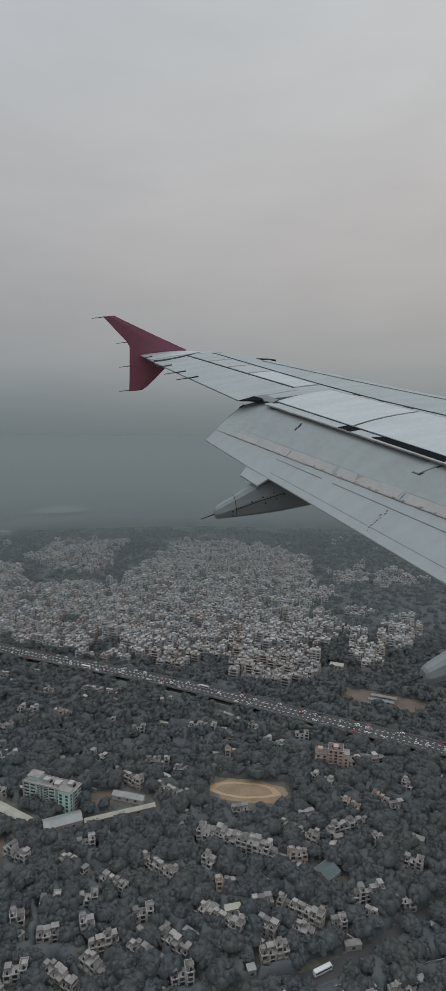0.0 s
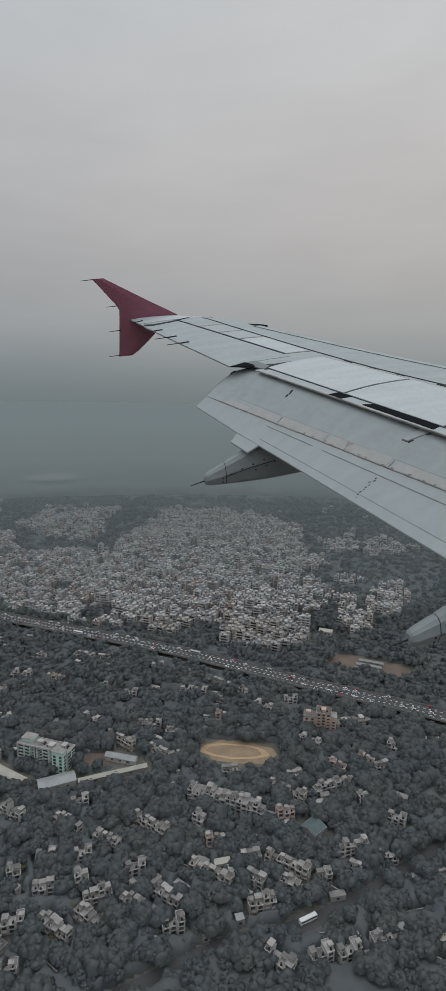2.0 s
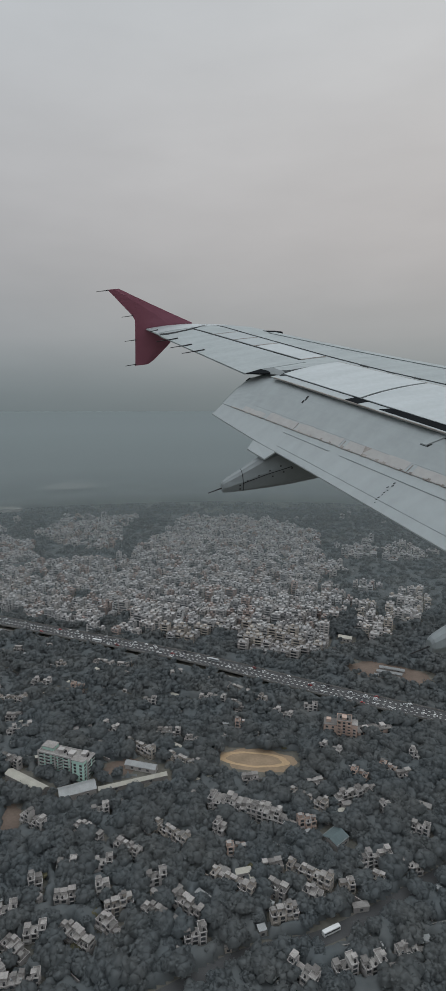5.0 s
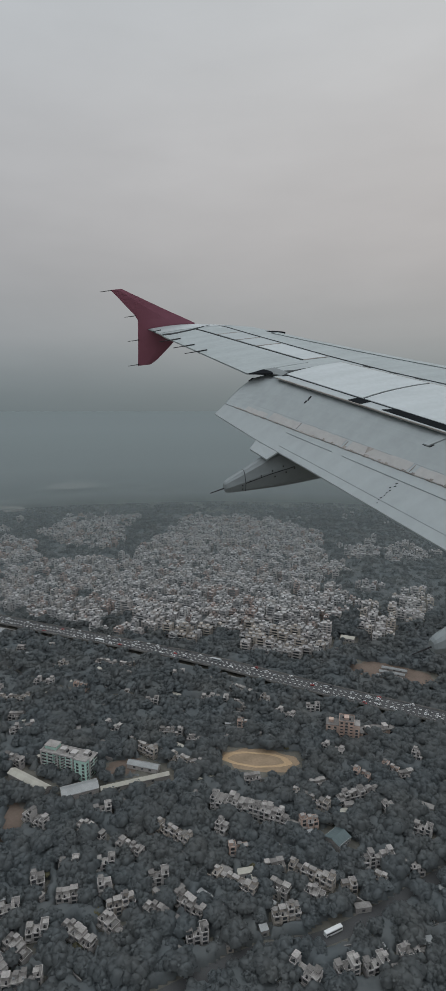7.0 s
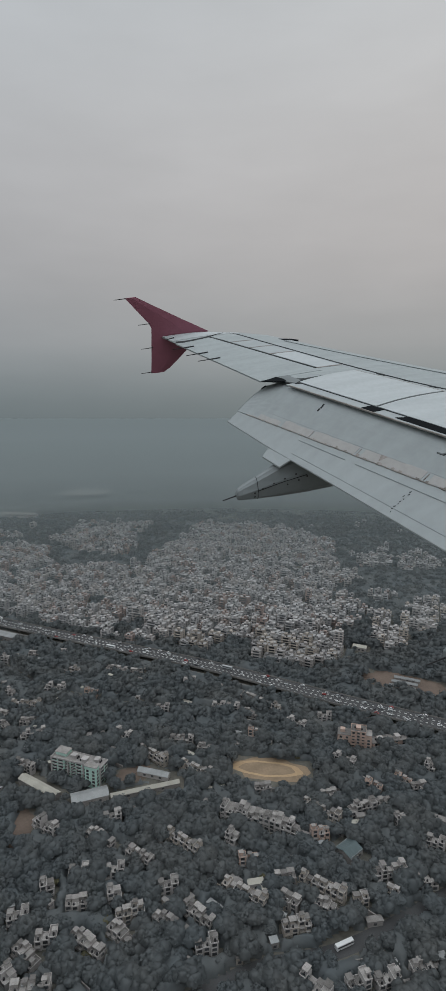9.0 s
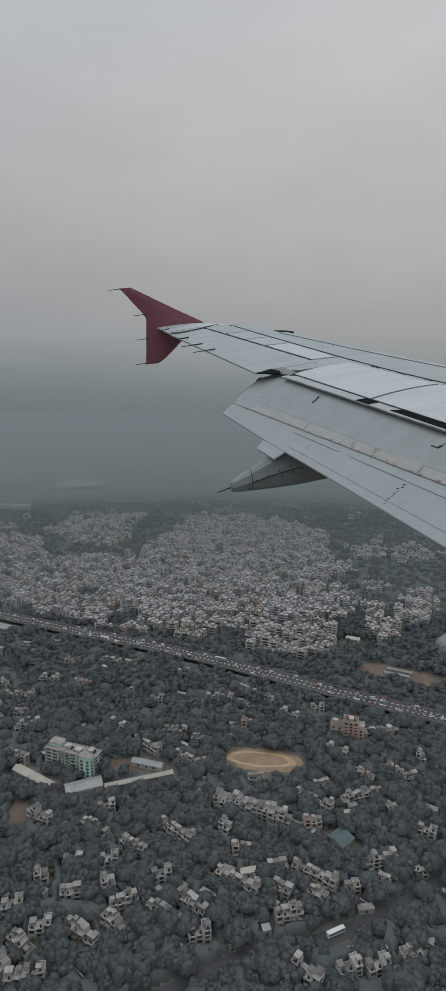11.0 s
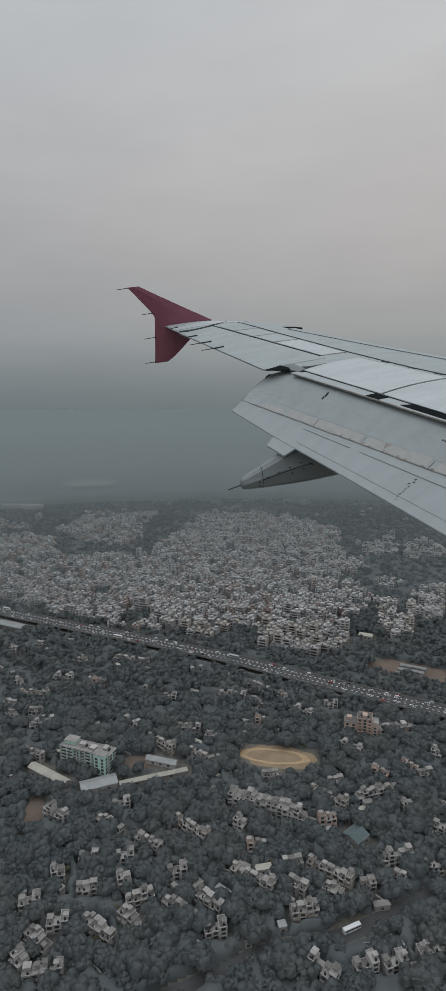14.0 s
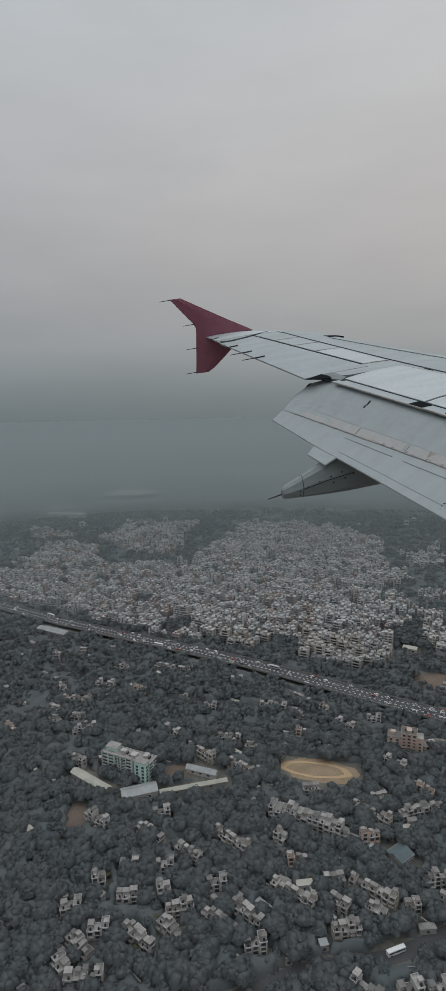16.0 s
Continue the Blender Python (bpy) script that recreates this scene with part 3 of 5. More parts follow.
# flap edge plate at the outboard end
bm = bmesh.new()
e = [on_flap(0.0, u, 0.012) for u in (0, 0.5, 1.0)]
lo = [(p[0] - 0.01, p[1] + 0.02, p[2] - 0.10) for p in e]
vs, vd = [bm.verts.new(p) for p in e], [bm.verts.new(p) for p in lo]
for k in range(2):
    bm.faces.new((vs[k], vs[k + 1], vd[k + 1], vd[k]))
part("flap_end_plate", bm, M_GREY, flap)
bm = bmesh.new()
rod(bm, (3.99, 1.50, -0.20), (4.03, 1.40, -0.23), 0.016, 0.01)
part("end_roller", bm, M_SEAM, flap)

# wingtip fence
# height, aft edge, front edge
FENCE = ((1.01, -0.80, -0.53), (0.84, -0.66, -0.24), (0.66, -0.525, 0.07), (0.36, -0.29, 0.59), (0.24, -0.235, 0.81), (0.02, -0.255, 1.20), (-0.10, -0.27, 1.05), (-0.20, -0.28, 0.90), (-0.39, -0.30, 0.62), (-0.61, -0.325, 0.37), (-0.80, -0.35, 0.14), (-0.90, -0.365, -0.03))
rings = []
for z, a, b in FENCE:
    t, m = 0.016, a + (b - a) * 0.6
    rings.append([(-0.02, a, z), (-0.02 - t, m, z), (-0.02, b, z), (-0.02 + t, m, z)])
bm = loft(rings)
fence = part("wingtip_fence", bm, M_FENCE, wing, "crimson swept wingtip fence")
for y, z in ((-0.80, 1.00), (-0.29, 0.355), (-0.29, -0.24), (-0.36, -0.86)):
    bm = bmesh.new()
    rod(bm, (0, y + 0.03, z), (0, y - 0.26, z - 0.01), 0.011, 0.006)
    part("static_wick", bm, M_WICK, fence, "thin black static wick")
for i in (0.33, 1.30, 1.93, 2.46):
    bm = bmesh.new()
    rod(bm, (i, aft(i) + 0.16, 0.03), (i, aft(i) - (0.34 if i > 1 else 0.05), 0.005), 0.014, 0.007)
    part("static_wick", bm, M_WICK, wing, "thin black static wick")


# flap track fairings under the flap
def fairing(m):
    PROFILE = ((0.355, -1.385, -1.53, 0.07), (0.385, -1.345, -1.547, 0.10), (0.45, -1.305, -1.55, 0.125), (0.72, -1.17, -1.562, 0.15), (1.16, -0.94, -1.574, 0.19), (1.6, -0.78, -1.572, 0.22), (2.2, -0.70, -1.54, 0.24), (3.0, -0.6, -1.45, 0.24), (3.8, -0.45, -1.0, 0.18), (4.4, -0.35, -0.6, 0.06))
    SECTION = ((0.25, 0.0), (0.62, 0.10), (0.98, 0.41), (1.0, 0.46), (0.84, 0.86), (0.5, 0.985), (0.15, 1.0))
    rings = []
    for y, top, bot, w in PROFILE:
        half = [(w * u, top + (bot - top) * v) for u, v in SECTION]
        rings.append([(m.x + 5.9 + u, m.y + y, m.z + z) for u, z in half] + [(m.x + 5.9 - u, m.y + y, m.z + z) for u, z in half[::-1]])
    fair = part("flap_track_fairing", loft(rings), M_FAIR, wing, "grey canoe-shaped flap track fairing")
    bm = bmesh.new()
    rod(bm, (m.x + 5.9, m.y + 0.42, m.z - 1.46), (m.x + 5.9, m.y + 0.10, m.z - 1.53), 0.013, 0.008)
    part("static_wick", bm, M_WICK, fair)
    bm = bmesh.new()
    ring = [Vector(p) for p in rings[3]]
    c = sum(ring, Vector()) / len(ring)
    a = [bm.verts.new(c + (p - c) * 1.012 + Vector((0, -0.006, 0))) for p in ring]
    b = [bm.verts.new(c + (p - c) * 1.012 + Vector((0, 0.006, 0))) for p in ring]
    for k in range(len(ring)):
        bm.faces.new((a[k], a[(k + 1) % len(ring)], b[(k + 1) % len(ring)], b[k]))
    part("cone_joint", bm, M_SEAM, fair)
    for y, z, w in ((0.80, -1.33, 0.158), (1.0, -1.25, 0.173), (1.2, -1.18, 0.187), (1.4, -1.12, 0.192), (0.66, -1.40, 0.141), (0.66, -1.48, 0.129), (1.25, -1.30, 0.187), (1.45, -1.24, 0.203), (1.6, -1.18, 0.217)):
        part("fastener", boxed(m.x + 5.9 + w - 0.004, m.x + 5.9 + w + 0.006, m.y + y - 0.012, m.y + y + 0.012, m.z + z - 0.012, m.z + z + 0.012), M_WICK, fair)
    bm = bmesh.new()
    a = [bm.verts.new((m.x + 5.9 + w, m.y + y, m.z + z)) for y, z, w in ((0.72, -1.355, 0.154), (1.16, -1.23, 0.194), (1.6, -1.14, 0.224))]
    b = [bm.verts.new(v.co + Vector((0.001, 0.0, -0.014))) for v in a]
    for k in range(2):
        bm.faces.new((a[k], a[k + 1], b[k + 1], b[k]))
    part("panel_joint", bm, M_SEAM, fair)


fairing(Vector((0, 0, 0)))
fairing(Vector((4.20, 1.60, -0.355)))

# ---- town plan ----
GRID = radians(-21)   # the streets' direction
RND = random.Random(11)
taken = []            # footprints: x, y, half length, half width, angle


def clear(x, y, r):
    for a, b, hl, hw, t in taken:
        dx, dy = x - a, y - b
        u, v = dx * math.cos(t) + dy * math.sin(t), -dx * math.sin(t) + dy * math.cos(t)
        if abs(u) < hl + r and abs(v) < hw + r:
            return False
    return True


def put(ob, x, y, turn, hl, hw, z=0.0):
    taken.append((x, y, hl, hw, turn))
    return Matrix.Translation((x, y, z)) @ Matrix.Rotation(turn, 4, "Z")


# the elevated road runs down from the far left to the near right
LINE = [(-760, 930), (-420, 772), (-287, 706), (-195, 664), (-73, 611), (-2, 578), (103, 520), (199, 470), (300, 415), (430, 335), (560, 245)]


def spline(p, n=16):
    out = []
    for k in range(len(p) - 1):
        a, b, c, d = p[max(0, k - 1)], p[k], p[k + 1], p[min(len(p) - 1, k + 2)]
        for j in range(n):
            t = j / n
            out.append(tuple(0.5 * (2 * b[q] + (c[q] - a[q]) * t + (2 * a[q] - 5 * b[q] + 4 * c[q] - d[q]) * t * t + (3 * b[q] - a[q] - 3 * c[q] + d[q]) * t ** 3) for q in (0, 1)))
    return out + [p[-1]]


WAY = spline(LINE)
DIST = [0.0]
for a, b in zip(WAY, WAY[1:]):
    DIST.append(DIST[-1] + math.dist(a, b))


def along(s, off=0.0):
    """A place on the elevated road: s metres along it, off metres towards the far side, and its heading."""
    s = min(max(s, 0.01), DIST[-1] - 0.01)
    k = next(j for j in range(len(DIST) - 1) if DIST[j + 1] >= s)
    t = (s - DIST[k]) / (DIST[k + 1] - DIST[k])
    a, b = WAY[k], WAY[k + 1]
    h = math.atan2(b[1] - a[1], b[0] - a[0])
    return a[0] + (b[0] - a[0]) * t - math.sin(h) * off, a[1] + (b[1] - a[1]) * t + math.cos(h) * off, h


def near_way(x, y):
    return min(math.hypot(x - p[0], y - p[1]) for p in WAY)


def ribbon(offs_z, step=8.0, s0=0.0, s1=None, closed=True):
    """A section swept along the road: pairs of offset and height."""
    rings = []
    s, end = s0, s1 or DIST[-1]
    while s <= end:
        rings.append([(*along(s, o)[:2], z) for o, z in offs_z])
        s += step
    return loft(rings)


DECK = 5.5
flyover = tagged(new("flyover"), "long elevated concrete road crowded with evening traffic", "flyover", kind="structure")
part("deck", ribbon([(-9.8, DECK), (9.8, DECK), (9.8, DECK - 0.5), (6, DECK - 1.6), (-6, DECK - 1.6), (-9.8, DECK - 0.5)]), M_ROAD, flyover, "worn asphalt deck")
for o in (-9.9, 9.6):
    part("parapet", ribbon([(o, DECK + 1.1), (o + 0.3, DECK + 1.1), (o + 0.35, DECK - 0.9), (o - 0.05, DECK - 0.9)]), M_CONC, flyover, "pale concrete parapet")
pier = boxed(-1.2, 1.2, -5.5, 5.5, 0, DECK - 1.5)
pier_me = part("pier", pier, M_CONC, flyover)
pier_me.matrix_basis = Matrix.Translation((*along(150)[:2], 0)) @ Matrix.Rotation(along(150)[2], 4, "Z")
s = 180
while s < DIST[-1] - 20:
    x, y, h = along(s)
    shared("pier", pier_me.data, flyover, Matrix.Translation((x, y, 0)) @ Matrix.Rotation(h, 4, "Z"))
    s += 32
blk = None
s = 335.0
while s < 1150:
    for o in (-3.2, 3.3):
        x, y, h = along(s, o)
        m = Matrix.Translation((x, y, DECK + 0.02)) @ Matrix.Rotation(h, 4, "Z")
        if blk is None:
            blk = part("kerb_block", boxed(-1.0, 1.0, -0.36, 0.36, 0, 0.55), M_MARK, flyover, "white-painted barrier block")
            blk.matrix_basis = m
        else:
            shared("kerb_block", blk.data, flyover, m)
    s += 4.9
bm = bmesh.new()
s = 300.0
while s < 1200:
    for o in (-6.6, 0.1, 6.6):
        x, y, h = along(s, o)
        c, q = math.cos(h), math.sin(h)
        bm.faces.new([bm.verts.new((x + u * c - v * q, y + u * q + v * c, DECK + 0.012)) for u, v in ((-1.5, -0.1), (1.5, -0.1), (1.5, 0.1), (-1.5, 0.1))])
    s += 7
tagged(part("lane_marks", bm, M_MARK, flyover), kind="stuff")
part("verge", ribbon([(-14.2, 2.2), (-12.2, 2.2), (-12.2, 0.0), (-14.2, 0.0)]), M_CONC, flyover, "pale concrete retaining wall")


# ---- cars ----
def make_car(paint, length=4.2):
    car = new("car")
    hl = length / 2
    prof = [(-hl, 0.35), (-hl, 0.85), (-hl + 0.25, 0.95), (hl - 1.2, 0.95), (hl - 0.1, 0.75), (hl, 0.55), (hl, 0.35)]
    bm = loft([[(x, w, z) for x, z in prof] for w in (-0.85, -0.8, 0.8, 0.85)])
    part("body", bm, paint, car)
    cab = [(-hl + 0.35, 0.94), (-hl + 0.7, 1.40), (-hl + 1.9, 1.46), (hl - 1.55, 1.40), (hl - 0.95, 0.94)]
    part("glasshouse", loft([[(x, w, z) for x, z in cab] for w in (-0.74, -0.7, 0.7, 0.74)]), M_GLASS, car)
    part("roof", boxed(-hl + 0.75, hl - 1.6, -0.68, 0.68, 1.44, 1.49), paint, car)
    for x in (-hl + 0.75, hl - 0.8):
        for w in (-0.8, 0.8):
            bm = bmesh.new()
            rod(bm, (x, w - 0.1, 0.32), (x, w + 0.1, 0.32), 0.32, 0.32, 8)
            part("wheel", bm, M_TYRE, car)
    return car


NAMES = ("white", "silver", "dark", "red")
cars = [tagged(make_car(p), f"small {NAMES[k]} hatchback in the evening traffic", "car", "cars on the flyover") for k, p in enumerate(M_CARS)]
used = set()
s = 300.0
while s < 1180:
    for o in (-7.9, -5.3, -1.6, 1.7, 5.3, 7.9):
        if RND.random() < 0.34 and len(used) < 130:
            x, y, h = along(s + RND.uniform(-3, 3), o + RND.uniform(-0.4, 0.4))
            m = Matrix.Translation((x, y, DECK + 0.01)) @ Matrix.Rotation(h + (math.pi if o > 0 else 0), 4, "Z")
            kind = RND.choice((0, 0, 0, 0, 0, 1, 1, 2)+((3,) if s > 600 else ()))
            if kind not in used:
                cars[kind].matrix_basis = m
            else:
                copy_thing(cars[kind], m)
            used.add(kind if kind not in used else (kind, s, o))
    s += 13.0


def make_bus(paint, length=11.0):
    bus = new("bus")
    hl = length / 2
    part("body", boxed(-hl, hl, -1.25, 1.25, 0.4, 3.0), paint, bus)
    part("roof", boxed(-hl + 0.1, hl - 0.1, -1.15, 1.15, 3.0, 3.12), paint, bus)
    for w in (-1.26, 1.24):
        part("window_band", boxed(-hl + 0.5, hl - 0.4, w, w + 0.02, 1.6, 2.5), M_GLASS, bus)
    for x in (-hl + 2, hl - 2):
        for w in (-1.1, 1.1):
            bm = bmesh.new()
            rod(bm, (x, w - 0.15, 0.5), (x, w + 0.15, 0.5), 0.5, 0.5, 10)
            part("wheel", bm, M_TYRE, bus)
    return bus


bus = tagged(make_bus(M_CARS[0]), "white bus on the tree-lined street", "bus")
bus.matrix_basis = put(bus, 66, 269, radians(24), 9, 6, 0.1)
for s, o in ((700, -6), (842, 2.8), (520, 6)):
    b2 = tagged(make_bus(M_CARS[1] if s > 800 else M_CARS[0]), "city bus among the cars on the flyover", "bus")
    x, y, h = along(s, o)
    b2.matrix_basis = Matrix.Translation((x, y, DECK + 0.01)) @ Matrix.Rotation(h, 4, "Z")

# streets among the trees
def street(name, pts, half, label):
    p = spline(pts, 10)
    rings = []
    for k, (x, y) in enumerate(p):
        a, b = p[max(0, k - 1)], p[min(len(p) - 1, k + 1)]
        h = math.atan2(b[1] - a[1], b[0] - a[0])
        rings.append([(x - math.sin(h) * o, y + math.cos(h) * o, z) for o, z in ((half, 0.08), (-half, 0.08), (-half, 0.0), (half, 0.0))])
        taken.append((x, y, math.dist(a, b) / 2, half - 1.5, h))
    return tagged(part(name, loft(rings), M_ROAD), label, "street", kind="structure")


street("street_1", [(-260, 150), (-60, 222), (16, 256), (66, 268), (130, 300), (260, 372)], 4.5, "narrow asphalt street under trees")
street("street_2", [(-420, 700), (-300, 640), (-195, 560), (-110, 520), (20, 505)], 4.0, "narrow asphalt lane between the gardens")
street("street_3", [(120, 600), (200, 640), (330, 700), (420, 760)], 5.0, "asphalt lane behind the flyover")

# the sandy playground with its running track
def patch(name, cx, cy, ra, rb, turn, mat, z, label, n=40, wob=0.10, inner=0.0):
    bm = bmesh.new()
    rnd = random.Random(name + str(cx))
    ph = [rnd.uniform(0, 6.28) for _ in range(4)]
    out, inn = [], []
    for k in range(n):
        a = 2 * math.pi * k / n
        r = 1 + wob * (math.sin(2 * a + ph[0]) + 0.6 * math.sin(5 * a + ph[1]) + 0.4 * math.sin(9 * a + ph[2]))
        for f, l in ((1.0, out), (inner, inn)):
            u, v = ra * r * f * math.cos(a), rb * r * f * math.sin(a)
            l.append(bm.verts.new((cx + u * math.cos(turn) - v * math.sin(turn), cy + u * math.sin(turn) + v * math.cos(turn), z)))
    if inner:
        for k in range(n):
            bm.faces.new((out[k], out[(k + 1) % n], inn[(k + 1) % n], inn[k]))
    else:
        for v in inn:
            bm.verts.remove(v)
        bm.faces.new(out)
    return tagged(part(name, bm, mat), label, "ground", kind="structure")


patch("playground", 39, 419, 33, 13.5, radians(-8), M_SAND2, 0.10, "bare sandy playground with a worn track", wob=0.10)
patch("running_track", 35, 420, 27, 10, radians(-8), M_SAND, 0.13, "oval of trodden pale sand", inner=0.78, wob=0.05)
taken.append((39, 415, 31, 16, radians(-8)))
patch("bare_lot", -139, 355, 7, 22, radians(8), M_EARTH, 0.08, "bare brown earth beside the gardens")
taken.append((-139, 355, 5, 18, radians(8)))
patch("parking_yard", 186, 554, 46, 22, radians(-24), M_EARTH, 0.08, "brown earth yard with parked rows")
taken.append((186, 554, 42, 18, radians(-24)))
patch("school_court", -69, 414, 16, 9, radians(10), M_EARTH, 0.08, "brown school courtyard")
taken.append((-69, 412, 15, 9, radians(10)))
CLEARINGS = ((-374, 1571, 70, 42), (-302, 1880, 40, 26), (181, 1407, 30, 7), (-658, 2314, 70, 40), (60, 2050, 50, 26), (-120, 2450, 70, 34))
for x, y, ra, rb in CLEARINGS:
    patch("far_field", x, y, ra, rb, radians(-2), M_STRAW, 15.0, "dry pale clearing in the far woods", wob=0.12)


# ---- buildings ----
def window_mesh(w, h):
    """A window facing -y, in one piece: a raised frame whose head leans out as a sunshade, and a recessed dark pane."""
    xs, zs = (-w / 2 - 0.12, -w / 2, w / 2, w / 2 + 0.12), (-0.12, 0, h, h + 0.24)
    v = [(x, (-0.10, -0.10, -0.10, -0.30)[j], z) for j, z in enumerate(zs) for x in xs]
    f = [(j * 4 + i, j * 4 + i + 1, j * 4 + i + 5, j * 4 + i + 4) for j in range(3) for i in range(3) if (i, j) != (1, 1)]
    ring, hole = (0, 1, 2, 3, 7, 11, 15, 14, 13, 12, 8, 4), (5, 6, 10, 9)
    v += [(v[k][0], 0.05, v[k][2]) for k in ring] + [(v[k][0], -0.02, v[k][2]) for k in hole]
    f += [(ring[k], 16 + k, 16 + (k + 1) % 12, ring[(k + 1) % 12]) for k in range(12)]
    f += [(hole[k], hole[(k + 1) % 4], 28 + (k + 1) % 4, 28 + k) for k in range(4)] + [(28, 29, 30, 31)]
    me = bpy.data.meshes.new("window")
    me.from_pydata(v, [], f)
    me.polygons[len(f) - 1].material_index = 1
    me.materials.append(M_WALL)
    me.materials.append(M_GLASS)
    return me


WIN = window_mesh(2.0, 1.7)
WIDE = window_mesh(3.9, 1.9)
HOME = window_mesh(2.4, 1.9)
BAND = window_mesh(6.2, 1.8)
FLOOR = 2.8


def make_block(length, width, floors, wall, trim=None, name="apartment_house", cols=4, ends=1, seed=0, balconies=True, win=None):
    """Flat-roofed house: walls with steps in plan, parapet, roof rooms, tanks, windows, balconies."""
    rnd = random.Random(seed)
    trim = trim or wall
    ob = new(name)
    hl, hw, top = length / 2, width / 2, floors * FLOOR
    bays = max(1, int(length / 11))
    poly_lo, poly_hi = [], []
    for k in range(bays):
        a, b = -hl + length * k / bays, -hl + length * (k + 1) / bays
        j = 0.9 if k % 2 else 0.0
        poly_lo += [(a, -hw + j), (b - 0.001, -hw + j)]
        poly_hi = [(b, hw - j * 0.7), (a + 0.001, hw - j * 0.7)] + poly_hi
    bm = bmesh.new()
    prism(bm, poly_lo + poly_hi, 0, top)
    part("wall", bm, wall, ob)
    bm = bmesh.new()
    box(bm, -hl - 0.25, hl + 0.25, -hw - 0.25, -hw + 0.1, top, top + 0.9)
    box(bm, -hl - 0.25, hl + 0.25, hw - 0.1, hw + 0.25, top, top + 0.9)
    box(bm, -hl - 0.25, -hl + 0.1, -hw + 0.1, hw - 0.1, top, top + 0.9)
    box(bm, hl - 0.1, hl + 0.25, -hw + 0.1, hw - 0.1, top, top + 0.9)
    part("parapet", bm, trim, ob)
    part("roof", boxed(-hl - 0.05, hl + 0.05, -hw - 0.05, hw + 0.05, top + 0.004, top + 0.25), M_ROOF, ob)
    for k in range(bays):
        x = -hl + length * (k + 0.5) / bays + rnd.uniform(-1.5, 1.5)
        y = rnd.uniform(-0.15, 0.15) * width
        w, d, h = rnd.uniform(1.6, 2.6), rnd.uniform(1.5, 2.4), rnd.uniform(2.3, 2.9)
        bm = boxed(x - w, x + w, y - d, y + d, top + 0.25, top + h)
        box(bm, x - w - 0.3, x + w + 0.3, y - d - 0.3, y + d + 0.3, top + h, top + h + 0.18)
        part("roof_room", bm, trim, ob)
        for q in range(rnd.choice((1, 2, 2))):
            bm = bmesh.new()
            tx, ty = x + (w + 1.2) * rnd.choice((-1, 1)), y + q * 1.7 - 0.8
            rod(bm, (tx, ty, top + 0.25), (tx, ty, top + 1.6), 0.65, 0.6, 8)
            part("water_tank", bm, M_TANK, ob)
    win = win or WIN
    for f in range(floors):
        z = f * FLOOR + 0.95
        for k in range(cols):
            x = -hl + length * (k + 0.5) / cols
            j = 0.9 if int((x + hl) / length * bays) % 2 else 0.0
            shared("window", win, ob, Matrix.Translation((x, -hw + j, z)))
            shared("window", win, ob, Matrix.Translation((x, hw - j * 0.7, z)) @ Matrix.Rotation(math.pi, 4, "Z"))
            if balconies and k % 2 == 0 and f:
                bm = boxed(x - 2.1, x + 2.1, -hw + j - 1.3, -hw + j - 0.02, z - 1.1, z - 0.92)
                box(bm, x - 2.1, x + 2.1, -hw + j - 1.3, -hw + j - 1.18, z - 0.92, z - 0.05)
                box(bm, x - 2.1, x - 1.98, -hw + j - 1.18, -hw + j - 0.02, z - 0.92, z - 0.05)
                box(bm, x + 1.98, x + 2.1, -hw + j - 1.18, -hw + j - 0.02, z - 0.92, z - 0.05)
                part("balcony", bm, trim, ob)
        for k in range(ends):
            y = -hw + width * (k + 0.5) / ends
            shared("window", win, ob, Matrix.Translation((hl, y, z)) @ Matrix.Rotation(math.pi / 2, 4, "Z"))
            shared("window", win, ob, Matrix.Translation((-hl, y, z)) @ Matrix.Rotation(-math.pi / 2, 4, "Z"))
    return ob


# landmarks
school = tagged(make_block(44, 11, 5, M_GREEN, M_TRIM, "school_building", 8, 2, 3, False, WIDE), "mint-green five-storey school with white bands", "school")
school.matrix_basis = put(school, -112, 413, radians(-20), 22.5, 10)
for f in range(1, 6):
    bm = boxed(-22.3, 22.3, -5.9, -5.55, f * FLOOR - 0.35, f * FLOOR)
    part("white_band", bm, M_TRIM, school)
for x in (-22, -7, 7, 22):
    part("fin", boxed(x - 0.5, x + 0.5, -6.1, -5.55, 0, 5 * FLOOR + 1.4), M_TRIM, school)
# its taller end wing, stepping forward
part("wall", boxed(11.5, 21.5, -10.5, -6.15, 0, 17.2), M_GREEN, school)
part("parapet", boxed(11.2, 21.8, -10.8, -5.0, 17.2, 17.9), M_TRIM, school)
part("roof", boxed(11.5, 21.5, -10.5, -5.3, 17.9, 18.0), M_ROOF, school)
part("wall", boxed(-20.5, -10.5, -2.0, 5.2, 5 * FLOOR + 0.26, 5 * FLOOR + 2.9), M_GREEN, school)
part("roof", boxed(-21, -10, -2.5, 5.7, 5 * FLOOR + 2.9, 5 * FLOOR + 3.2), M_ROOF, school)
for f in range(5):
    for x in (14, 19):
        shared("window", WIN, school, Matrix.Translation((x, -10.5, f * FLOOR + 1.6)))
    shared("window", WIN, school, Matrix.Translation((21.5, -8.4, f * FLOOR + 1.6)) @ Matrix.Rotation(math.pi / 2, 4, "Z"))
pink = tagged(make_block(12, 11, 6, M_PINK, M_PINK, "apartment_tower", 3, 2, 9), "terracotta-pink six-storey block among trees", "apartment house")
pink.matrix_basis = put(pink, 114, 449, radians(-14), 7, 7)
part("wall", boxed(-17, -6.05, -4.5, 5.5, 0, 12.2), M_PINK, pink)
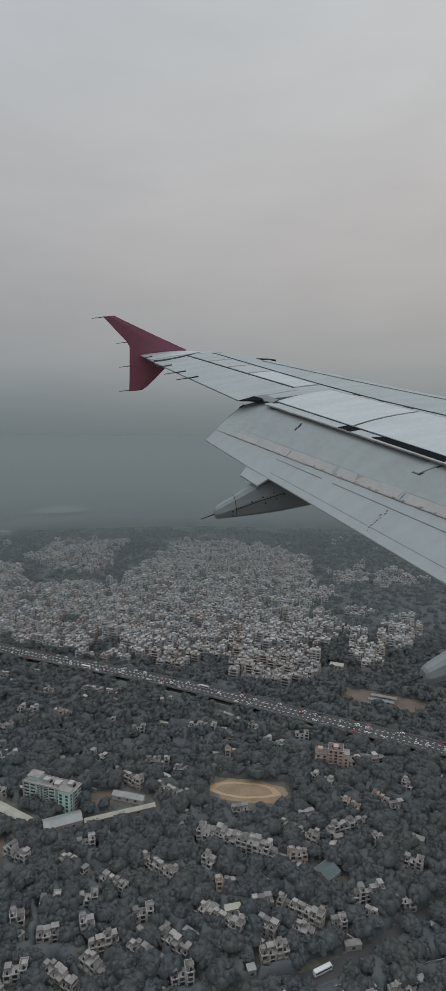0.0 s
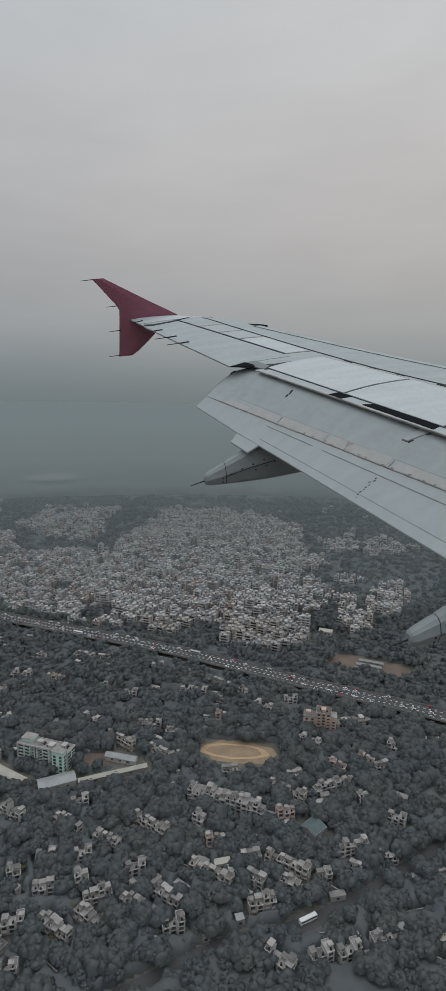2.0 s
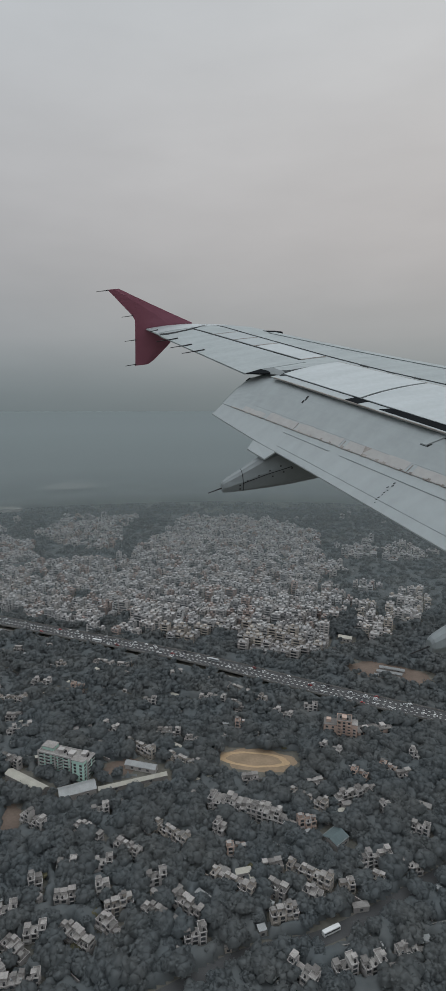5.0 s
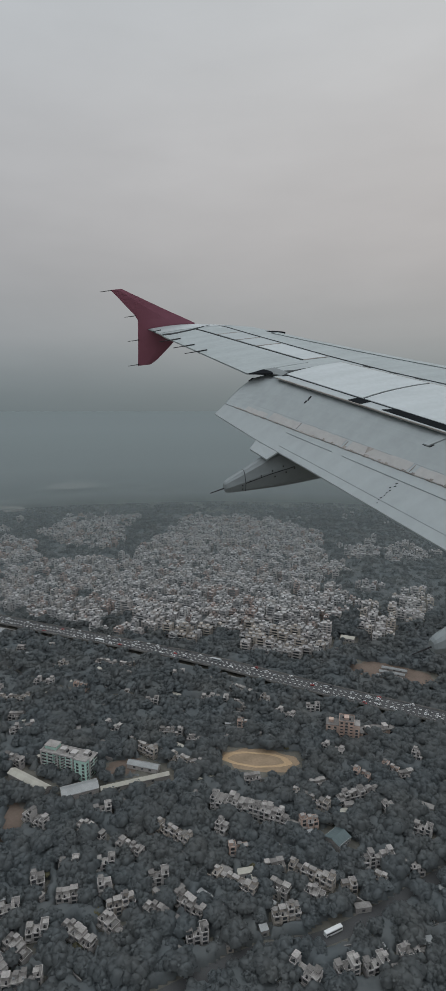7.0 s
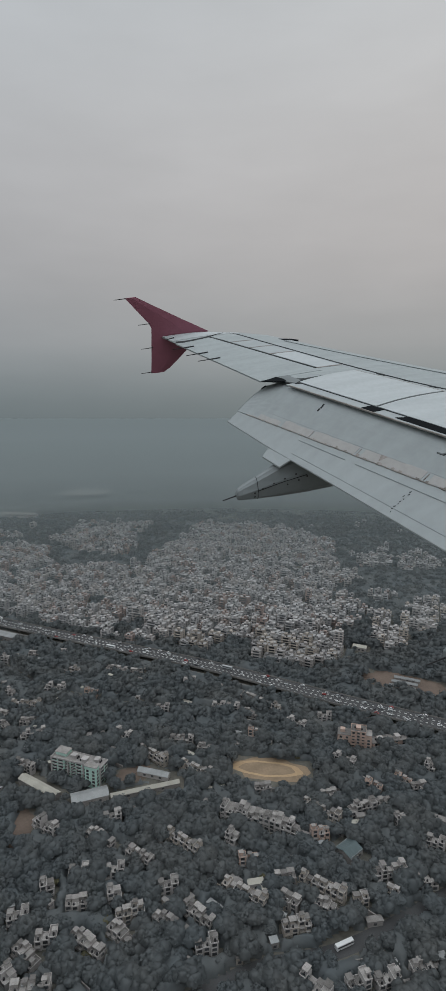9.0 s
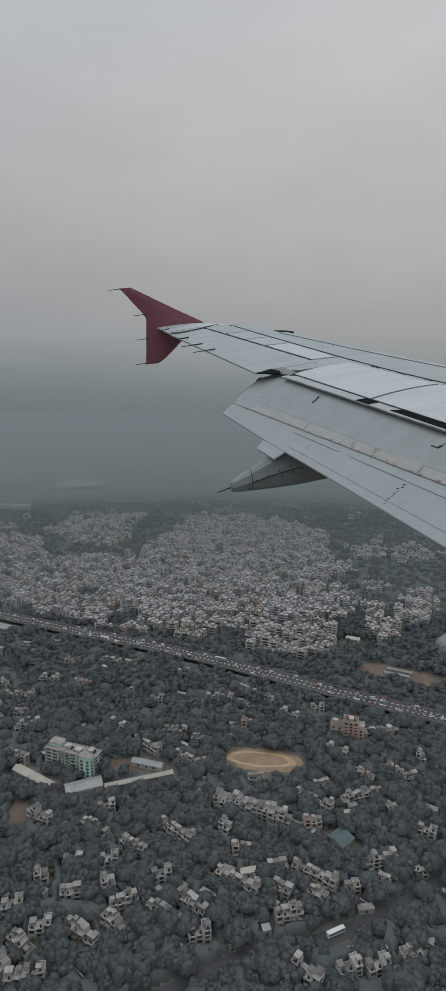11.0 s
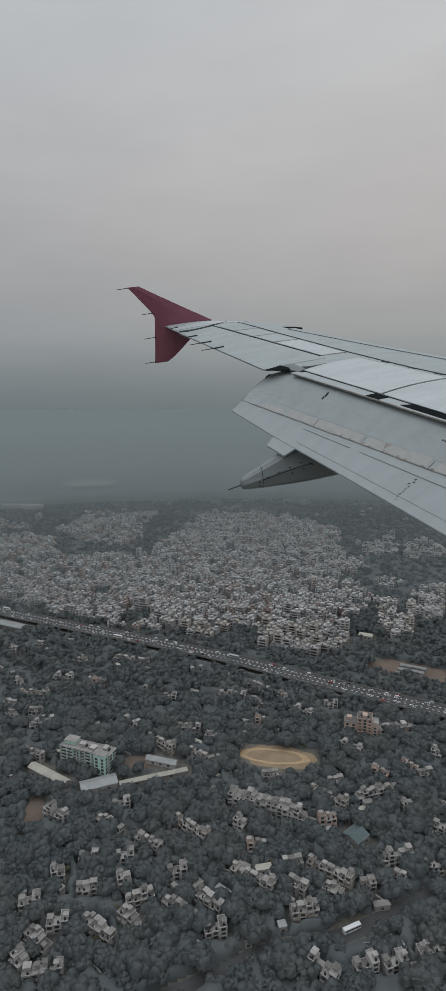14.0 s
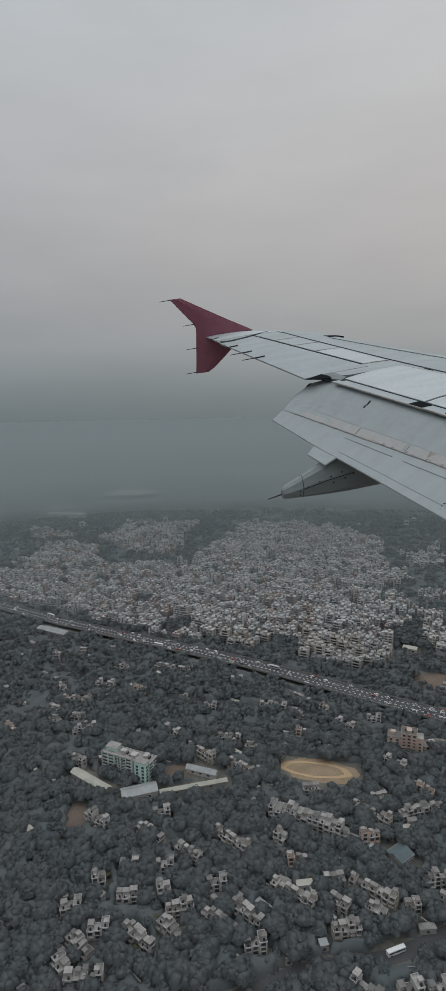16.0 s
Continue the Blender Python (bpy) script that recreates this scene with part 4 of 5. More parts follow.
part("roof", boxed(-17.2, -6.0, -4.7, 5.7, 12.2, 12.5), M_ROOF, pink)
part("roof_room", boxed(-15, -11, -1, 3, 12.5, 15), M_PINK, pink)
part("wall", boxed(6.05, 11, -5.5, 3.0, 0, 14.8), M_PINK, pink)
part("roof", boxed(6.02, 11.2, -5.7, 3.2, 14.8, 15.1), M_ROOF, pink)
for f in range(4):
    for x in (-14.2, -9.2):
        shared("window", WIN, pink, Matrix.Translation((x, -4.5, f * FLOOR + 0.9)))
    shared("window", WIN, pink, Matrix.Translation((8.5, -5.5, f * FLOOR + 0.9)))
annex = tagged(make_block(32, 9, 2, M_PINK, M_WALL, "annex", 5, 1, 10, False), "low pink annex beside the tower", "house")
annex.matrix_basis = put(annex, 140, 452, radians(12), 16, 5)


def make_shed(name, l, w, h, mat, rise=1.8):
    ob = new(name)
    part("wall", boxed(-l / 2 + 0.4, l / 2 - 0.4, -w / 2 + 0.4, w / 2 - 0.4, 0, h), M_WALL, ob)
    ribs = []
    for k in range(int(l) + 1):
        x = -l / 2 + k
        z = 0.05 * (k % 2)
        ribs.append([(x, -w / 2, h - 0.2 + z), (x, 0, h + rise + z), (x, w / 2, h - 0.2 + z), (x, w / 2, h - 0.3), (x, 0, h + rise - 0.12), (x, -w / 2, h - 0.3)])
    part("roof", loft(ribs), mat, ob)
    for x in (-l / 4, 0, l / 4):
        shared("window", WIN, ob, Matrix.Translation((x, -w / 2 + 0.4, 1.2)))
    return ob


for x, y, l, w, h, t, mat, lab in ((-138, 394, 40, 8, 5, -33, M_PALE, "long shed with a pale ribbed sheet roof"), (-98, 384, 27, 12, 5, 21, M_TIN, "hall with a grey pitched sheet roof"),
                                   (-58, 392, 52, 5, 4, 18, M_PALE, "long covered walk with a white roof"), (-54, 411, 26, 7, 4, -17, M_TIN, "low grey-roofed classroom row"),
                                   (82, 333, 13, 13, 5, 40, M_TARP, "shed with a blue sheet roof"), (158, 634, 16, 9, 5, -24, M_PALE, "depot shed with a pale roof"),
                                   (180, 545, 26, 3, 2.5, -24, M_TIN, "narrow grey-roofed parking shelter in the yard"), (185, 553, 26, 3, 2.5, -24, M_TIN, "narrow grey-roofed parking shelter in the yard"), (190, 561, 26, 3, 2.5, -24, M_TIN, "narrow grey-roofed parking shelter in the yard"),
                                   (-268, 668, 46, 12, 6, -24, M_TIN, "long grey-roofed warehouse beside the flyover"), (-470, 1310, 95, 16, 14, -6, M_PALE, "long white institute block in the woods")):
    sh = tagged(make_shed("shed", l, w, h, mat), lab, "shed")
    sh.matrix_basis = put(sh, x, y, radians(t), l / 2 + 2, w / 2 + 5)

# the blue-glass office block beyond the flyover: two banded wings and a sloping pale front
office = tagged(new("office_building"), "blue-glass office block with banded wings", "office building")
for sx in (-1, 1):
    for f in range(8):
        w0 = 24 - 0.25 * f
        x0, x1 = sorted((sx * 6.0, sx * w0))
        part("glass_band", boxed(x0, x1, -8, 8, f * 4.0, f * 4.0 + 2.4), M_BLUEGLASS, office)
        part("spandrel", boxed(x0 - 0.4, x1 + 0.4, -8.5, 8.5, f * 4.0 + 2.4, f * 4.0 + 4.0), M_BLUEPANEL, office)
bm = loft([[(-9, -13, 0), (9, -13, 0), (9, -8.6, 0), (-9, -8.6, 0)], [(-6, -9.2, 22), (6, -9.2, 22), (6, -8.6, 22), (-6, -8.6, 22)]])
part("sloping_front", bm, M_BLUEPANEL, office)
part("core", boxed(-5.9, 5.9, -8, 9, 0, 33), M_BLUEGLASS, office)
office.matrix_basis = put(office, -468, 846, radians(-16), 27, 14)

# the old domed tomb in its garden
tomb = tagged(new("domed_tomb"), "old sandstone tomb with a large dome", "tomb")
part("plinth", boxed(-12, 12, -12, 12, 0, 1.2), M_SANDSTONE, tomb)
part("wall", boxed(-9, 9, -9, 9, 1.2, 8), M_SANDSTONE, tomb)
bm = bmesh.new()
rod(bm, (0, 0, 8), (0, 0, 10.2), 8.0, 7.8, 16)
part("drum", bm, M_SANDSTONE, tomb)
rings = [[(7.7 * math.cos(a) * math.cos(2 * math.pi * k / 24), 7.7 * math.cos(a) * math.sin(2 * math.pi * k / 24), 10.2 + 7.6 * math.sin(a)) for k in range(24)] for a in [q * 0.19 for q in range(8)]]
part("dome", loft(rings), M_SANDSTONE, tomb, smooth=True)
bm = bmesh.new()
rod(bm, (0, 0, 17.6), (0, 0, 20), 0.4, 0.05, 8)
part("finial", bm, M_SANDSTONE, tomb)
for sx, sy in ((-1, -1), (1, -1), (1, 1), (-1, 1)):
    part("parapet_corner", boxed(sx * 9 - 0.8, sx * 9 + 0.8, sy * 9 - 0.8, sy * 9 + 0.8, 8, 9.6), M_SANDSTONE, tomb)
# archways are closed: dark slabs on the walls paint their inner shade
for q in range(4):
    bm = boxed(-1.6, 1.6, -9.15, -8.9, 1.3, 5.6)
    ob = part("archway", bm, M_COVE, tomb)
    ob.matrix_basis = Matrix.Rotation(q * math.pi / 2, 4, "Z")
tomb.matrix_basis = put(tomb, -268, 306, radians(-12), 13, 13)
patch("tomb_yard", -232, 268, 30, 12, radians(20), M_EARTH, 0.08, "bare brown yard beside the tomb")
taken.append((-232, 268, 27, 10, radians(20)))

# the courtyard school with its sandy field
patch("school_field", -905, 560, 40, 30, radians(-10), M_SAND2, 0.08, "bare sandy school field")
taken.append((-905, 560, 37, 27, radians(-10)))
for l, x, y, t in ((50, -872, 532, 28), (34, -842, 541, -20), (46, -832, 520, 28)):
    ob = tagged(make_block(l, 9, 3, M_WALL, M_TRIM, "school_building", 5, 1, int(l), False, WIDE), "three-storey pale school wing round a courtyard", "school")
    ob.matrix_basis = put(ob, x, y, radians(t), l / 2 + 1, 6)
# eight-storey offices among the early gardens
for x in (-642, -606):
    ob = tagged(make_block(24, 14, 7, M_WARM, M_TRIM, "apartment_tower", 4, 1, int(-x), False, WIDE), "drab seven-storey office slab among trees", "office building")
    ob.matrix_basis = put(ob, x, 388 + (x + 642) * 0.2, radians(-18), 13, 8)
# white apartment blocks past the bend of the flyover
FLATS = [tagged(make_block(22, 16, 5, M_TRIM, M_TRIM, "apartment_house", 3, 1, 301, True, WIDE), "white five-storey flats past the flyover", "apartment house", "flats past the flyover"),
         tagged(make_block(18, 15, 4, M_WARM, M_TRIM, "apartment_house", 2, 1, 302, True, WIDE), "cream four-storey flats past the flyover", "apartment house", "flats past the flyover")]
for n, (x, y) in enumerate(((474, 500), (505, 512), (540, 506), (575, 500), (590, 440), (612, 420), (634, 398), (656, 376), (678, 356), (700, 336))):
    m = put(None, x, y, GRID + 0.1 * (n % 3), 13, 10)
    if n < 2:
        FLATS[n].matrix_basis = m
    else:
        copy_thing(FLATS[n % 2], m)

# two- and three-storey houses among the trees: stepped units side by side, each kind built once
def make_house(units, wall, seed, storeys=(1, 2, 2, 2, 2, 2, 3), deep=1.0):
    rnd = random.Random(seed)
    ob = new("apartment_house")
    wid = [rnd.uniform(3.4, 4.7) for _ in range(units)]
    x = -sum(wid) / 2
    half = 0
    for k, w in enumerate(wid):
        d0, d1, fl = -rnd.uniform(2.4, 3.8) * deep, rnd.uniform(2.3, 3.7) * deep, rnd.choice(storeys)
        half = max(half, -d0, d1)
        a, b = x + 0.002, x + w - 0.002
        top = fl * FLOOR
        part("wall", boxed(a, b, d0, d1, 0, top), wall, ob)
        # a terrace on the top floor, with the rooms set back
        back = rnd.random() < 0.45
        if back:
            t1 = top + FLOOR * 0.8
            y0 = d0 + (d1 - d0) * rnd.uniform(0.35, 0.6)
            part("wall", boxed(a + 0.3, b - rnd.choice((0.3, w * 0.4)), y0, d1 - 0.2, top + 0.2, t1), wall, ob)
            part("roof", boxed(a + 0.0, b - 0.1, y0 - 0.5, d1 + 0.1, t1, t1 + 0.22), M_ROOF, ob)
        bm = bmesh.new()
        for q in ((a - 0.12, b + 0.1, d0 - 0.15, d0 + 0.08), (a - 0.12, b + 0.1, d1 - 0.08, d1 + 0.15), (a - 0.12, a + 0.1, d0 + 0.08, d1 - 0.08), (b - 0.12, b + 0.1, d0 + 0.08, d1 - 0.08)):
            box(bm, *q, top, top + rnd.choice((0.7, 0.95)))
        part("parapet", bm, M_TRIM if rnd.random() < 0.5 else wall, ob)
        part("roof", boxed(a + 0.1, b - 0.12, d0 + 0.08, d1 - 0.08, top + 0.004, top + 0.2), M_ROOF, ob)
        if not back and rnd.random() < 0.8:
            u, v = x + w / 2 + rnd.uniform(-1, 1), (d0 + d1) / 2 + rnd.uniform(-1, 2)
            bm = boxed(u - 1.2, u + 1.2, v - 1.1, v + 1.1, top + 0.2, top + 2.5)
            part("roof_room", bm, wall, ob)
            part("roof", boxed(u - 1.45, u + 1.45, v - 1.35, v + 1.35, top + 2.5, top + 2.66), M_ROOF, ob)
        for q in range(rnd.choice((0, 0, 1))):
            u, v = x + rnd.uniform(1.0, w - 1.6), d0 + rnd.uniform(0.8, 2.4)
            part("cooler", boxed(u, u + rnd.uniform(0.7, 1.2), v, v + 0.8, top + 0.2, top + rnd.uniform(0.9, 1.3)), M_TRIM if rnd.random() < 0.6 else M_TIN, ob)
        if rnd.random() < 0.75:
            bm = bmesh.new()
            u, v = x + rnd.uniform(1.2, w - 1.2), d0 + 1.2
            rod(bm, (u, v, top + 0.2), (u, v, top + 1.5), 0.6, 0.55, 7)
            part("water_tank", bm, M_TANK, ob)
        for f in range(fl):
            z = f * FLOOR + 0.9
            shared("window", HOME, ob, Matrix.Translation((x + w / 2, d0, z)))
            if k in (0, units - 1) and f:
                e = a if k == 0 else b
                shared("window", WIN, ob, Matrix.Translation((e, 0, z)) @ Matrix.Rotation(-math.pi / 2 if k == 0 else math.pi / 2, 4, "Z"))
            if f and rnd.random() < 0.7:
                u0, u1 = a + 0.4, b - 0.4
                bm = boxed(u0, u1, d0 - 1.4, d0 - 0.02, z - 1.05, z - 0.88)
                box(bm, u0, u1, d0 - 1.4, d0 - 1.28, z - 0.88, z)
                box(bm, u0, u0 + 0.12, d0 - 1.28, d0 - 0.02, z - 0.88, z)
                box(bm, u1 - 0.12, u1, d0 - 1.28, d0 - 0.02, z - 0.88, z)
                part("balcony", bm, M_TRIM if rnd.random() < 0.4 else wall, ob)
        x += w
    return ob, sum(wid), half * 2


hall_ob, hall_length, hall_depth = make_house(13, M_TRIM, 8, (3, 3, 3, 3, 2), 1.6)
hall = tagged(hall_ob, "long white three-storey block with stepped roof terraces among trees", "apartment house")
hall.matrix_basis = put(hall, 24, 361, radians(-23), hall_length / 2, hall_depth / 2)
taken.append((22, 356, 26, 5, radians(-23)))

KINDS = []
for k, (un, mat, lab) in enumerate(((2, M_WARM, "small cream house with a terrace"), (2, M_TRIM, "bright white villa with a terrace"), (3, M_WALL, "group of weathered white houses"), (3, M_TRIM, "group of bright white flats"),
                                    (3, M_PINK, "group of dull pink houses"), (4, M_WALL, "stepped row of faded white flats"), (4, M_WARM, "stepped row of cream flats"), (5, M_WALL, "row of faded white houses"),
                                    (5, M_TRIM, "row of white flats with balconies"), (6, M_WALL, "long row of faded white houses"), (7, M_WARM, "long terrace of cream houses"), (8, M_WALL, "long terrace of weathered white houses"))):
    ob, l, w = make_house(un, mat, 70 + k)
    KINDS.append([tagged(ob, lab + " among trees", "apartment house", "houses among the trees"), l, w, False])


def house(kind, x, y, turn):
    ob, l, w, placed = KINDS[kind]
    m = put(ob, x, y, turn, l / 2, w / 2 + 0.3)
    if placed:
        copy_thing(ob, m)
    else:
        ob.matrix_basis = m
        KINDS[kind][3] = True


# the rows of houses: x, y and length; the first set along the streets, the second across them
STREETS = ((-73, 267, 26), (-104, 261, 18), (-110, 248, 9), (-29, 278, 24), (-14, 285, 24), (-56, 273, 16), (-53, 326, 17), (-81, 342, 20), (-121, 353, 20), (-26, 339, 37), (-57, 432, 37), (-21, 413, 37),
           (13, 299, 38), (60, 304, 26), (39, 294, 14), (102, 302, 9), (70, 368, 30), (137, 400, 14), (140, 338, 9), (6, 342, 7), (47, 348, 8), (163, 415, 10), (25, 493, 17), (28, 519, 22), (46, 504, 17), (64, 475, 19))
CROSS = ((-96, 270, 14), (-96, 243, 18), (-53, 286, 15), (-9, 266, 12), (-67, 315, 11), (-89, 314, 12), (-105, 302, 7), (-85, 292, 15), (-64, 297, 8), (-77, 361, 13), (-33, 304, 9), (-116, 283, 9), (-13, 441, 15), (-35, 452, 18))
CROSS_EAST = ((16, 324, 14), (38, 310, 15), (41, 278, 16), (81, 297, 8), (103, 314, 20), (122, 308, 18), (105, 372, 32), (78, 384, 11), (30, 391, 16), (65, 347, 11), (123, 357, 8), (147, 392, 14), (68, 246, 8), (83, 247, 11), (105, 254, 16))
CROSS_NORTH = ((-186, 509, 28), (-175, 479, 12), (-183, 619, 11), (-112, 578, 20), (-91, 572, 11), (-167, 538, 20), (-56, 501, 14), (-129, 530, 11), (-159, 575, 15), (-84, 519, 8), (-208, 528, 9), (-211, 614, 15), (-239, 601, 10), (-34, 552, 12), (-4, 505, 9), (9, 503, 13), (92, 487, 11), (28, 462, 11))


def row_of_houses(x, y, length, turn):
    """The kind of house that comes nearest to the row's length, or one of the next two."""
    order = sorted(range(len(KINDS)), key=lambda k: abs(KINDS[k][1] - length * 0.98))
    house(RND.choice(order[:3] if length < 22 else order[:2]), x, y, turn)


for x, y, length in STREETS:
    row_of_houses(x, y, length, radians(-36) + RND.uniform(-0.06, 0.06))
for x, y, length in CROSS + CROSS_EAST + CROSS_NORTH:
    row_of_houses(x, y, length, radians(12 if y < 400 else -8) + RND.uniform(-0.12, 0.12))
# and those half hidden
tries = 0
placed_houses = 0
while tries < 6000 and placed_houses < 10:
    tries += 1
    y = RND.uniform(235, 600)
    x = RND.uniform(-0.46, 0.46) * (y + 60)
    if near_way(x, y) < 38 or y > 590 - 0.45 * x - 30 or not clear(x, y, 7):
        continue
    placed_houses += 1
    house(RND.choice((2, 3, 4, 5, 6, 7, 8)), x, y, radians(-36) + RND.choice((0, 0, 0.85)) + RND.uniform(-0.12, 0.12))

# garden walls, garages and lean-tos between them
low = []
for q in range(420):
    y = RND.uniform(235, 640)
    x = RND.uniform(-0.47, 0.47) * (y + 70)
    if near_way(x, y) < 24 or y > 596 - 0.45 * x - 12 or not clear(x, y, 2.5):
        continue
    t = radians(-36) + RND.choice((0, 0.85)) + RND.uniform(-0.1, 0.1)
    l, w, h = RND.choice(((RND.uniform(1.5, 3.2), RND.uniform(1.2, 2.2), RND.uniform(3.0, 6.5)), (RND.uniform(3, 7), 0.25, RND.uniform(2.0, 3.4)), (RND.uniform(2.5, 5), RND.uniform(1.5, 2.4), RND.uniform(3, 5))))
    low.append((x, y, l, w, h, t, RND.randrange(5)))
    taken.append((x, y, l - 1, max(0.0, w - 1), t))

# ---- the dense old town beyond the flyover ----
def make_town(l, w, floors, seed, wall):
    rnd = random.Random(seed)
    ob = new("town_house")
    hl, hw, top = l / 2, w / 2, floors * 3.1
    bm = boxed(-hl, hl, -hw, hw, 0, top)
    for f in range(1, floors):
        box(bm, -hl - 0.02, hl + 0.02, -hw - 0.9, -hw, f * 3.1 - 0.12, f * 3.1 + (0.75 if f % 2 else 0.05))
    part("wall", bm, wall, ob)
    bm = bmesh.new()
    for a in ((-hl, hl, -hw, -hw + 0.2), (-hl, hl, hw - 0.2, hw), (-hl, -hl + 0.2, -hw + 0.2, hw - 0.2), (hl - 0.2, hl, -hw + 0.2, hw - 0.2)):
        box(bm, *a, top, top + 1.0)
    part("parapet", bm, wall, ob)
    part("roof", boxed(-hl + 0.2, hl - 0.2, -hw + 0.2, hw - 0.2, top - 0.1, top + 0.1), M_TOWNROOF, ob)
    x = rnd.uniform(-hl + 2, hl - 2)
    part("roof_room", boxed(x - 1.7, x + 1.7, 0, hw - 0.3, top + 0.1, top + 2.8), wall, ob)
    bm = bmesh.new()
    rod(bm, (-x * 0.6, -hw + 1.5, top + 0.1), (-x * 0.6, -hw + 1.5, top + 1.7), 0.75, 0.7, 7)
    part("water_tank", bm, M_TANK, ob)
    for f in range(floors):
        shared("window", BAND, ob, Matrix.Translation((0, -hw, f * 3.1 + 0.9)))
        shared("window", WIN, ob, Matrix.Translation((hl, 0, f * 3.1 + 0.9)) @ Matrix.Rotation(math.pi / 2, 4, "Z"))
    return ob


def inside(x, y, poly):
    hit = False
    for (a, b), (c, d) in zip(poly, poly[1:] + poly[:1]):
        if (b > y) != (d > y) and x < (c - a) * (y - b) / (d - b) + a:
            hit = not hit
    return hit


TOWN = [(-560, 850), (-430, 802), (-335, 742), (-230, 700), (-150, 668), (-60, 640), (20, 612), (90, 582), (125, 600), (150, 690), (185, 700), (150, 780), (172, 850), (232, 880), (188, 928), (214, 1105), (183, 1125),
        (155, 1190), (65, 1235), (-70, 1235), (-66, 1125), (-100, 1087), (-122, 1013), (-136, 949), (-183, 945), (-233, 935), (-278, 945), (-297, 905), (-368, 905), (-560, 905)]
HOLES = ((-118, 690, 22), (10, 628, 30), (-75, 640, 16), (120, 905, 18), (-262, 860, 14))
CLUSTERS = [[(190, 731), (210, 749), (221, 736), (212, 690), (221, 675), (210, 639), (186, 629), (176, 649), (188, 686)], [(227, 716), (260, 778), (309, 783), (290, 700), (245, 673), (225, 686)], [(150, 735), (192, 735), (186, 790), (140, 790)],
            [(231, 974), (286, 1042), (307, 1034), (282, 945), (226, 931)], [(298, 994), (351, 1026), (367, 974), (410, 956), (337, 921), (293, 911)], [(205, 782), (246, 782), (246, 818), (214, 818)],
            [(-425, 1068), (-378, 1087), (-311, 1042), (-286, 956), (-316, 931), (-367, 920), (-425, 935)],
            [(-353, 1118), (-312, 1180), (-318, 1280), (-237, 1235), (-160, 1270), (-150, 1215), (-182, 1160), (-154, 1045), (-186, 1000), (-266, 1030), (-308, 1092)], [(-507, 1190), (-417, 1160), (-387, 1115), (-478, 1125)]]
spots = []
for row in range(-75, 88):
    for col in range(-72, 72):
        u, v = col * 11.2 + RND.uniform(-2, 2), row * 9.6 + RND.uniform(-1.2, 1.2)
        x, y = u * math.cos(GRID) - v * math.sin(GRID), 850 + u * math.sin(GRID) + v * math.cos(GRID)
        if near_way(x, y) < 25:
            continue
        in_town = inside(x, y, TOWN) and not any(math.hypot(x - a, y - b) < r for a, b, r in HOLES) and RND.random() < 0.90
        cl = [k for k, c in enumerate(CLUSTERS) if inside(x, y, c)]
        if in_town or (cl and RND.random() < 0.8) or (760 < y < 1250 and abs(x) < 480 and RND.random() < 0.012):
            spots.append((y + abs(x) * 0.3, x, y, bool(cl) and cl[0] < 2))
spots.sort()
TOWNS = []
for k in range(8):
    l, w, fl = ((10.5, 8.6, 3), (10, 8, 2), (11, 8.6, 4), (9.5, 8.6, 3), (10.5, 8.4, 2), (10, 8.6, 4), (11, 8, 3), (11, 8.4, 5))[k]
    lab = ("weathered grey flat-roofed town house", "low grey flat-roofed town house", "tall plastered town house", "cream plastered town house")[k % 4]
    TOWNS.append([tagged(make_town(l, w, fl, k, (M_TOWN, M_TOWN, M_WALL, M_WARM)[k % 4]), lab + " packed among others", "town house", "dense old town"), False, l, w, fl])
for _, x, y, warm in spots[:66]:
    k = RND.choice((3, 7) if warm and RND.random() < 0.7 else range(8))
    m = put(None, x, y, GRID + RND.uniform(-0.08, 0.08), 7, 6)
    if TOWNS[k][1]:
        copy_thing(TOWNS[k][0], m)
    else:
        TOWNS[k][0].matrix_basis, TOWNS[k][1] = m, True
for t in TOWNS:
    if not t[1]:
        t[0].matrix_basis = put(None, 300 + 20 * TOWNS.index(t), 1000, GRID, 7, 6)


def joined(name, items, mats, label, category):
    """Many boxes as one mesh: corner, size, turn and material."""
    v, f, mi = [], [], []
    cube = np.array([(-1, -1, 0), (1, -1, 0), (1, 1, 0), (-1, 1, 0), (-1, -1, 1), (1, -1, 1), (1, 1, 1), (-1, 1, 1)], float)
    quads = np.array([(4, 5, 6, 7), (0, 1, 5, 4), (1, 2, 6, 5), (2, 3, 7, 6), (3, 0, 4, 7)])
    for x, y, z, hl, hw, h, t, k in items:
        p = cube * (hl, hw, h)
        c, s = math.cos(t), math.sin(t)
        q = np.stack([x + p[:, 0] * c - p[:, 1] * s, y + p[:, 0] * s + p[:, 1] * c, z + p[:, 2]], 1)
        f.append(quads + len(v) * 8)
        v.append(q)
        mi += [k] * 5
    me = bpy.data.meshes.new(name)
    me.from_pydata(np.concatenate(v).tolist(), [], np.concatenate(f).tolist())
    me.polygons.foreach_set("material_index", mi)
    for m in mats:
        me.materials.append(m)
    return tagged(new(name, me), label, category, kind="stuff")


